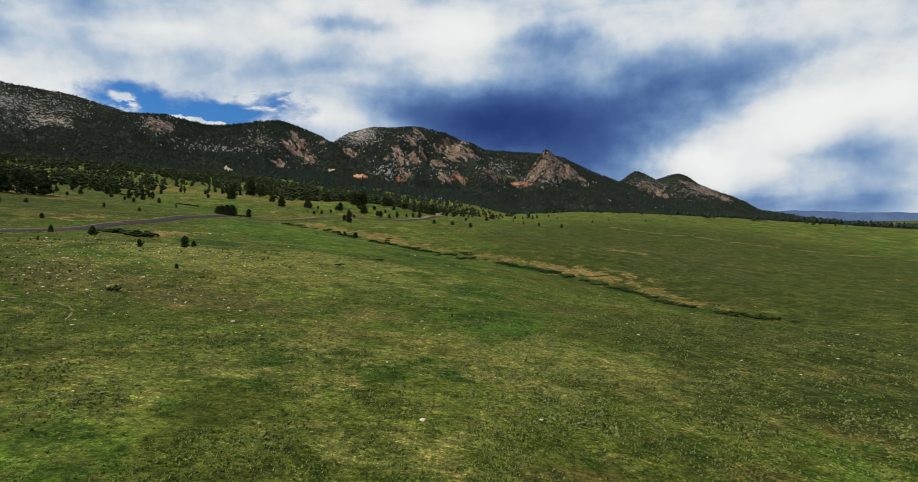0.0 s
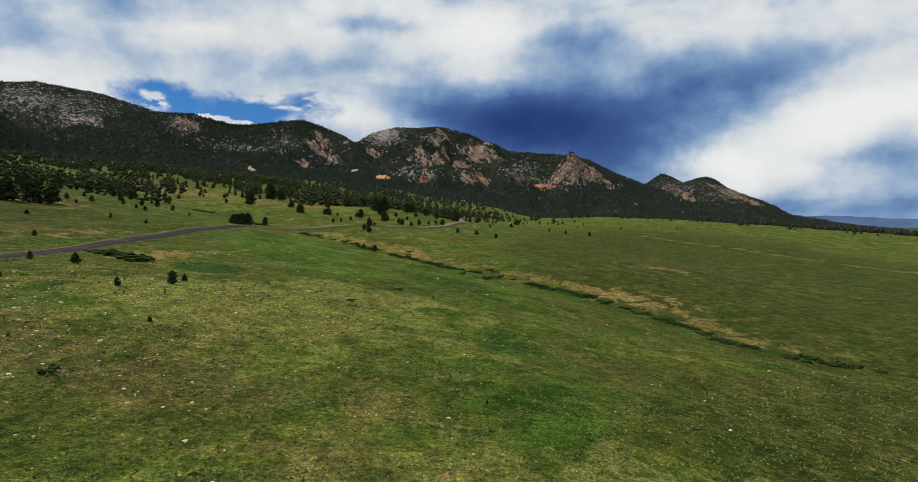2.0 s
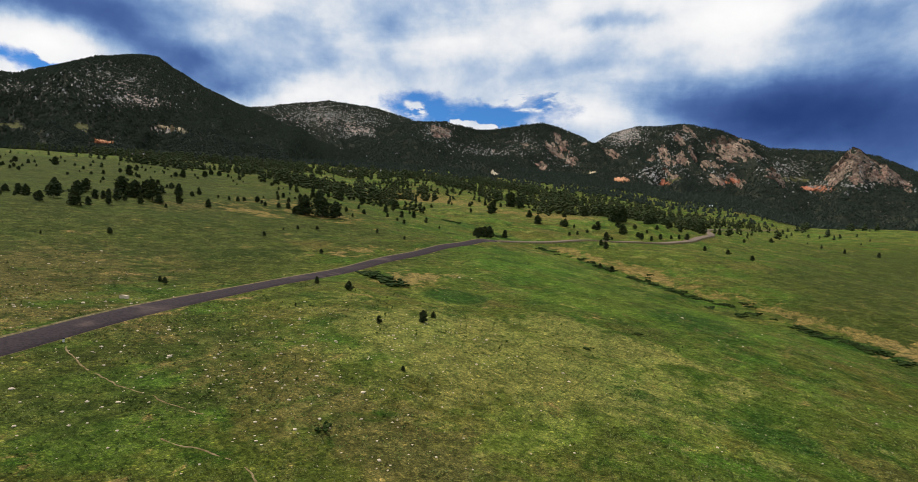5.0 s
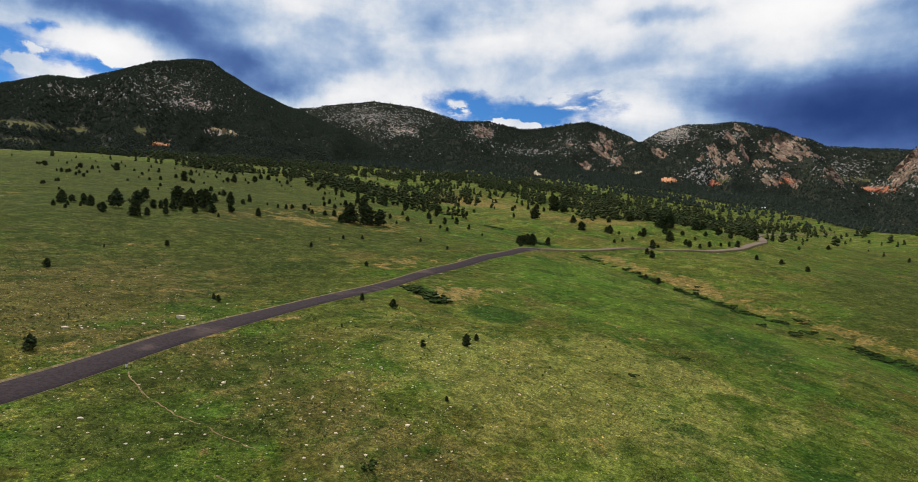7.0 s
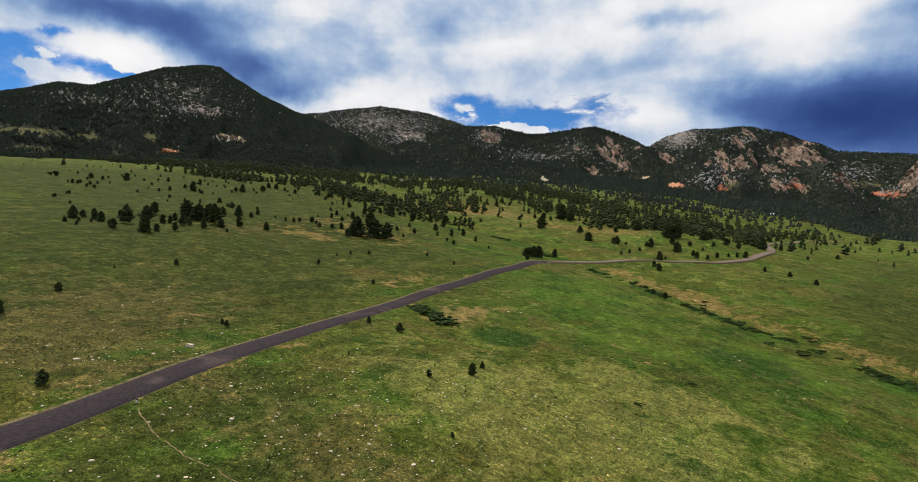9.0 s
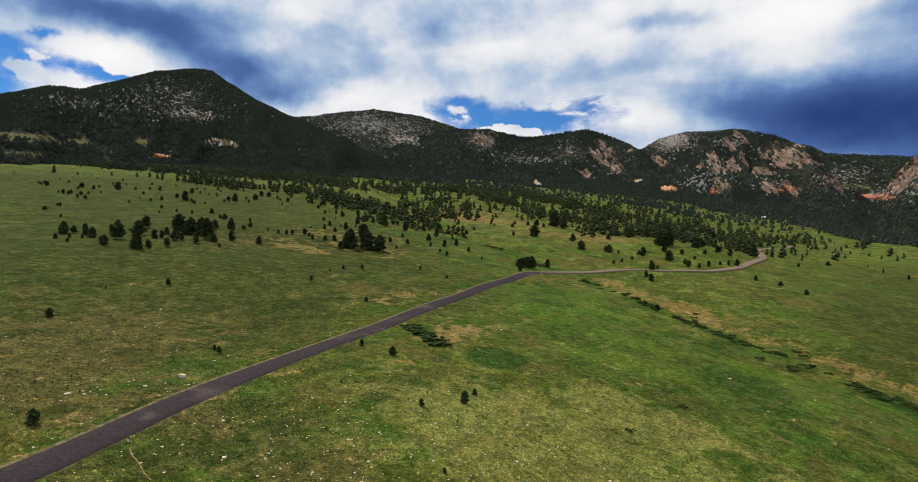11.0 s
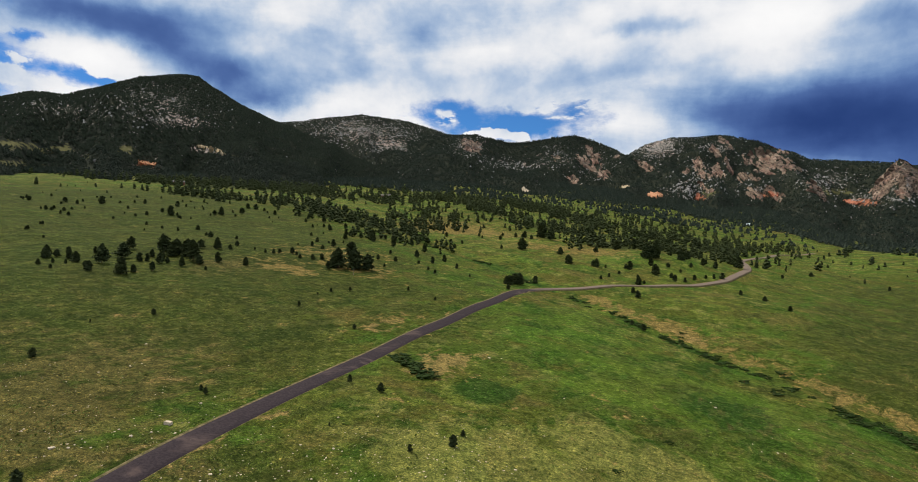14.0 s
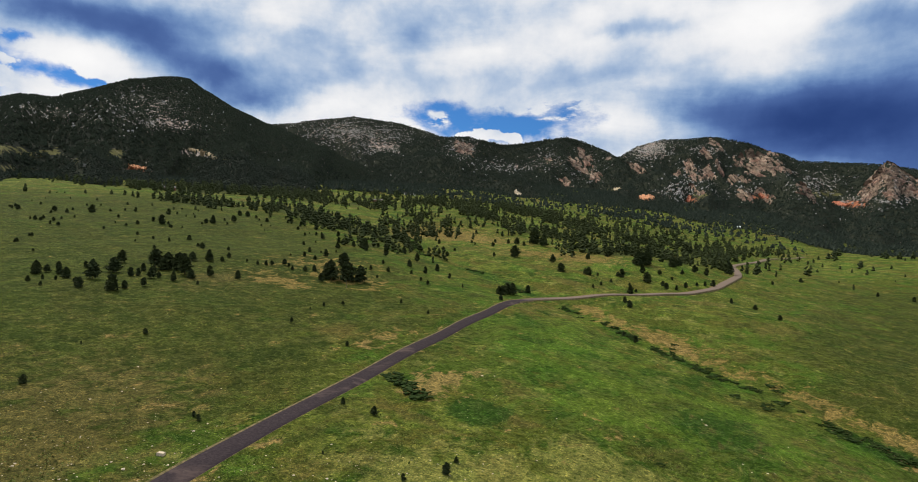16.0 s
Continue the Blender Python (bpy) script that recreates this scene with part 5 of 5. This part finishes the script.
stones()
BIG_STONES = ((-58, 74, 0.9), (-66, 71, 0.8), (-69, 78, 0.7), (-62, 66, 0.7), (-55, 64, 0.9), (-48, 62, 0.8), (-75, 69, 0.8), (-81, 80, 0.7), (-120, 60, 1.6), (-118, 62, 1.0), (-44, 66, 0.7), (-52, 58, 0.8), (-90, 60, 0.9), (-86, 191, 1.3), (-40, 72, 0.6), (-131, 60, 0.8), (-36, 58, 0.8), (-72, 90, 0.6))
for k, (x, y, s) in enumerate(BIG_STONES):
    v, f = stone_template(300 + k)
    stone = mesh_object("stone", v, f, PALE_STONE, False)
    stone.matrix_basis = Matrix.LocRotScale((x, y, float(ground_height(np.array(float(x)), np.array(float(y)))) + 0.07 * s), Euler((0, 0, k * 1.7)), (s * 0.8, s * 0.62, s * 0.62))
    tagged(stone, "pale weathered boulder lying in the grass", "boulder", "boulders in the grass")


def grass(name, count, seed, mat, label, tall, rule):
    """Tufts of blades on the near slope."""
    r0 = np.random.default_rng(seed)
    r = 22 * np.exp(r0.random(count * 3) * math.log(190 / 22))
    a = np.radians(r0.uniform(-44, 72, count * 3))
    x, y = 3 - np.sin(a) * r, -22 + np.cos(a) * r
    keep = (rule(x, y) > r0.random(count * 3)) & (line_distance(x, y, ROAD) > 3.6) & (line_distance(x, y, TRAIL) > 0.9)
    x, y, r = x[keep][:count], y[keep][:count], r[keep][:count]
    z = ground_height(x, y)
    n = len(x)
    vs, blades = [], 4
    for b in range(blades):
        t, h = r0.random(n) * 6.283, tall * r0.uniform(0.5, 1.4, n) * (1 + r / 150)
        w = 0.05 * (1 + r / 50)
        ox, oy = r0.normal(0, 0.12, n) * (1 + r / 60), r0.normal(0, 0.12, n) * (1 + r / 60)
        cx, cy = np.cos(t), np.sin(t)
        vs.append(np.stack([np.stack([x + ox - cy * w, y + oy + cx * w, z - 0.05], -1), np.stack([x + ox + cy * w, y + oy - cx * w, z - 0.05], -1),
                            np.stack([x + ox + cx * h * 0.9, y + oy + cy * h * 0.9, z + h * 0.8], -1)], 1))
    v = np.concatenate(vs).reshape(-1, 3)
    ob = mesh_object(name, v, np.arange(len(v)).reshape(-1, 3), mat, False)
    tagged(ob, label, "grass", kind="stuff")


def forbs(name, count, seed, mat, label, low, high, scale, near):
    """Small cushions of herbs all over the meadow."""
    r0 = np.random.default_rng(seed)
    r = near * np.exp(r0.random(count * 4) * math.log(520 / near))
    a = np.radians(r0.uniform(-44, 76, count * 4))
    x, y = 2 - np.sin(a) * r, -20 + np.cos(a) * r
    keep = (smooth(0.44, 0.62, fbm(x / scale, y / scale, 4, seed)) > r0.random(count * 4)) & (line_distance(x, y, ROAD) > 4.2) & (line_distance(x, y, TRAIL) > 1.2)
    x, y = x[keep][:count], y[keep][:count]
    ob = plant_woods(name, x, y, ground_height(x, y) - 0.02, r0.uniform(low, high, len(x)) * (0.7 + 0.5 * r0.random(len(x))), [lumps(r0, 1, 0.45, 0.62, 0.15, 8, 1.8) for k in range(5)], mat, label, r0)
    ob["category"] = "herbs"


GREEN_BLADES = foliage_material("green_blades", (0.12, 0.165, 0.042), (0.185, 0.24, 0.068))
PALE_BLADES = foliage_material("pale_blades", (0.13, 0.14, 0.045), (0.22, 0.23, 0.085))
DARK_BLADES = foliage_material("dark_blades", (0.048, 0.074, 0.014), (0.072, 0.10, 0.022))
forbs("herbs", 4500, 64, DARK_BLADES, "dark green herb cushions scattered over the meadow", 0.25, 0.80, 16, 95)
forbs("herbs", 9000, 65, PALE_BLADES, "pale yellow-green flowering herbs in patches", 0.16, 0.48, 12, 40)
grass("grass", 13000, 61, GREEN_BLADES, "green meadow grass in tufts", 0.10, lambda x, y: 0.25 + 0.75 * smooth(0.45, 0.6, fbm(x / 9, y / 9, 4, 51)))
grass("grass", 9000, 62, PALE_BLADES, "pale flowering grass in patches", 0.11, lambda x, y: smooth(0.50, 0.66, fbm(x / 7, y / 7, 4, 52)))


# ---- buildings and small works ----
WHITE_WALL = plain_material("white_painted_wall", (0.62, 0.60, 0.56), (0.78, 0.77, 0.74), 0.8, 0.8)
BROWN_WALL = plain_material("brown_timber_wall", (0.16, 0.075, 0.045), (0.26, 0.13, 0.08), 0.8, 0.85)
ROOFING = plain_material("grey_roofing", (0.10, 0.09, 0.085), (0.20, 0.18, 0.165), 0.8, 0.85)
PALE_ROOF = plain_material("pale_metal_roof", (0.55, 0.56, 0.57), (0.70, 0.71, 0.72), 0.8, 0.5)
DARK_GLASS = plain_material("window_glass", (0.02, 0.025, 0.03), (0.05, 0.055, 0.06), 2.0, 0.15)


def box(name, parent, mat, low, high):
    (a, b, c), (d, e, f) = low, high
    v = [(x, y, z) for z in (c, f) for x, y in ((a, b), (d, b), (d, e), (a, e))]
    return part(name, mesh_object(name, v, [(3, 2, 1, 0), (4, 5, 6, 7), (0, 1, 5, 4), (1, 2, 6, 5), (2, 3, 7, 6), (3, 0, 4, 7)], mat, False), parent)


def house(x, y, turn, wide, deep, high, wall_mat, roof_mat, label):
    ob = new("house")
    ob.matrix_basis = pose(x, y, float(ground_height(np.array(float(x)), np.array(float(y)))) - 0.5, 0, 0, turn)
    w, d, h = wide / 2, deep / 2, high
    box("wall", ob, wall_mat, (-w, -d, -2), (w, d, h))
    e, t = 0.5, 0.25
    top = h + deep * 0.26
    v = [(-w - e, -d - e, h - 0.2), (w + e, -d - e, h - 0.2), (w + e, 0, top), (-w - e, 0, top), (-w - e, d + e, h - 0.2), (w + e, d + e, h - 0.2)]
    v = v + [(p[0], p[1], p[2] + t) for p in v]
    f = [(6, 7, 8, 9), (9, 8, 11, 10), (1, 0, 3, 2), (2, 3, 4, 5), (0, 1, 7, 6), (5, 4, 10, 11), (0, 6, 9, 3), (3, 9, 10, 4), (1, 2, 8, 7), (2, 5, 11, 8)]
    part("roof", mesh_object("roof", v, f, roof_mat, False), ob)
    count = max(2, int(wide / 4))
    for k in range(count):
        cx = -w + wide * (k + 0.5) / count
        if k == count // 2:
            box("door", ob, BROWN_WALL, (cx - 0.5, -d - 0.05, 0.4), (cx + 0.5, -d + 0.02, 2.5))
        else:
            box("window", ob, DARK_GLASS, (cx - 0.7, -d - 0.04, 1.3), (cx + 0.7, -d + 0.02, 2.6))
    box("chimney", ob, ROOFING, (w * 0.5, d * 0.2, h), (w * 0.5 + 0.8, d * 0.2 + 0.8, top + 0.8))
    return tagged(ob, label, "house")


house(-15, 1637, 4, 13, 9, 4.0, WHITE_WALL, PALE_ROOF, "small white house with a pale roof among pines")
house(-808, 589, 50, 17, 10, 4.5, BROWN_WALL, ROOFING, "red-brown timber house at the edge of the woods")
house(-707, 1140, 32, 26, 9, 3.5, WHITE_WALL, ROOFING, "long low white building between pines")
house(-589, 841, 30, 18, 9, 3.5, BROWN_WALL, ROOFING, "brown house with a grey roof among pines")
house(-905, 640, 55, 11, 8, 3.2, WHITE_WALL, PALE_ROOF, "small white shed below the orange cut")


def road_marker():
    """A squared pale stone block and a short white post beside the road."""
    bm = bmesh.new()
    bmesh.ops.create_cube(bm, size=1.0)
    bmesh.ops.bevel(bm, geom=bm.edges[:], offset=0.07, segments=2, affect="EDGES")
    chip = random.Random(12)
    for v in bm.verts:
        v.co = Vector((v.co.x * 1.7, v.co.y * 1.0, v.co.z * 0.75 + 0.28)) + Vector([chip.uniform(-0.05, 0.05) for k in range(3)])
    me = bpy.data.meshes.new("stone_block")
    bm.to_mesh(me)
    bm.free()
    me.materials.append(PALE_STONE)
    block = new("stone_block", me)
    x, y = -114.5, 81.0
    block.matrix_basis = pose(x, y, float(ground_height(np.array(x), np.array(y))), 0, 4, 20)
    tagged(block, "squared pale stone block lying in the grass near the road", "stone block")
    stake = new("marker_post")
    stake.matrix_basis = pose(-95.2, 57.2, float(ground_height(np.array(-95.2), np.array(57.2))), 0, 8, 20)
    box("post", stake, WHITE_WALL, (-0.11, -0.11, -0.3), (0.11, 0.11, 0.55))
    box("cap", stake, DARK_GLASS, (-0.12, -0.12, 0.55), (0.12, 0.12, 0.68))
    tagged(stake, "short white marker post where the trail meets the road", "post")


road_marker()


def cut_bank(key, az, el, wide, high, lean, mat, label, seed):
    """A bare broken bank that stands out of a wooded slope."""
    l, a = math.radians(lean), math.radians(az)
    U, V = np.meshgrid(np.linspace(-1, 1, 26), np.linspace(-1, 1, 10), indexing="ij")
    reach = np.hypot(U, V) + 1.5 * (fbm(U * 5 + seed, V * 3, 3, seed) - 0.5)
    su, sv = U * wide, V * high
    P = on_slope(key, az, el, su * math.cos(l) - sv * math.sin(l), su * math.sin(l) + sv * math.cos(l))
    push = 16 * smooth(1.0, 0.92, reach) * (0.55 + 0.6 * fbm(U * 9, V * 6, 3, seed + 2)) - 6
    P = P + push[..., None] * np.array([math.sin(a) * 0.8, -math.cos(a) * 0.8, 0.6])
    ob = mesh_object("bank", P.reshape(-1, 3), grid_faces(26, 10)[:, ::-1], mat, False)
    tagged(ob, label, "cliff")


ORANGE_EARTH = plain_material("orange_earth", (0.44, 0.20, 0.10), (0.62, 0.34, 0.19), 0.05, 0.95, 1.5)
TAN_ROCK = plain_material("tan_rock", (0.34, 0.25, 0.14), (0.60, 0.48, 0.32), 0.07, 0.95, 1.5)
RED_EARTH = plain_material("red_earth", (0.30, 0.11, 0.065), (0.50, 0.20, 0.12), 0.05, 0.95, 1.5)
cut_bank("third", 20.9, 5.15, 15, 7, -40, PALE_STONE, "pale cut bank of broken rock among the pines", 1)
cut_bank("left", 51.9, 8.25, 20, 4.5, -10, TAN_ROCK, "tan quarry cut on the wooded slope", 2)
cut_bank("left", 50.7, 8.1, 20, 5, -18, TAN_ROCK, "tan quarry cut on the wooded slope", 3)
cut_bank("left", 56.2, 6.56, 27, 4.5, -4, ORANGE_EARTH, "orange earth cut between pines", 4)
cut_bank("third", 8.5, 4.64, 26, 9, -8, ORANGE_EARTH, "orange earth bank below the rock slabs", 5)
cut_bank("flatirons", -1.4, 4.4, 22, 10, -20, RED_EARTH, "red earth scar below the rock slabs", 6)
cut_bank("flatirons", 4.75, 4.4, 14, 9, 60, RED_EARTH, "red earth scar below the rock slabs", 7)
cut_bank("pinnacle", -6.9, 3.6, 46, 9, -6, RED_EARTH, "red earth scar at the foot of the pinnacle", 8)
cut_bank("third", 10.7, 5.05, 42, 14, -22, TAN_ROCK, "bare tan slope above the orange bank", 9)
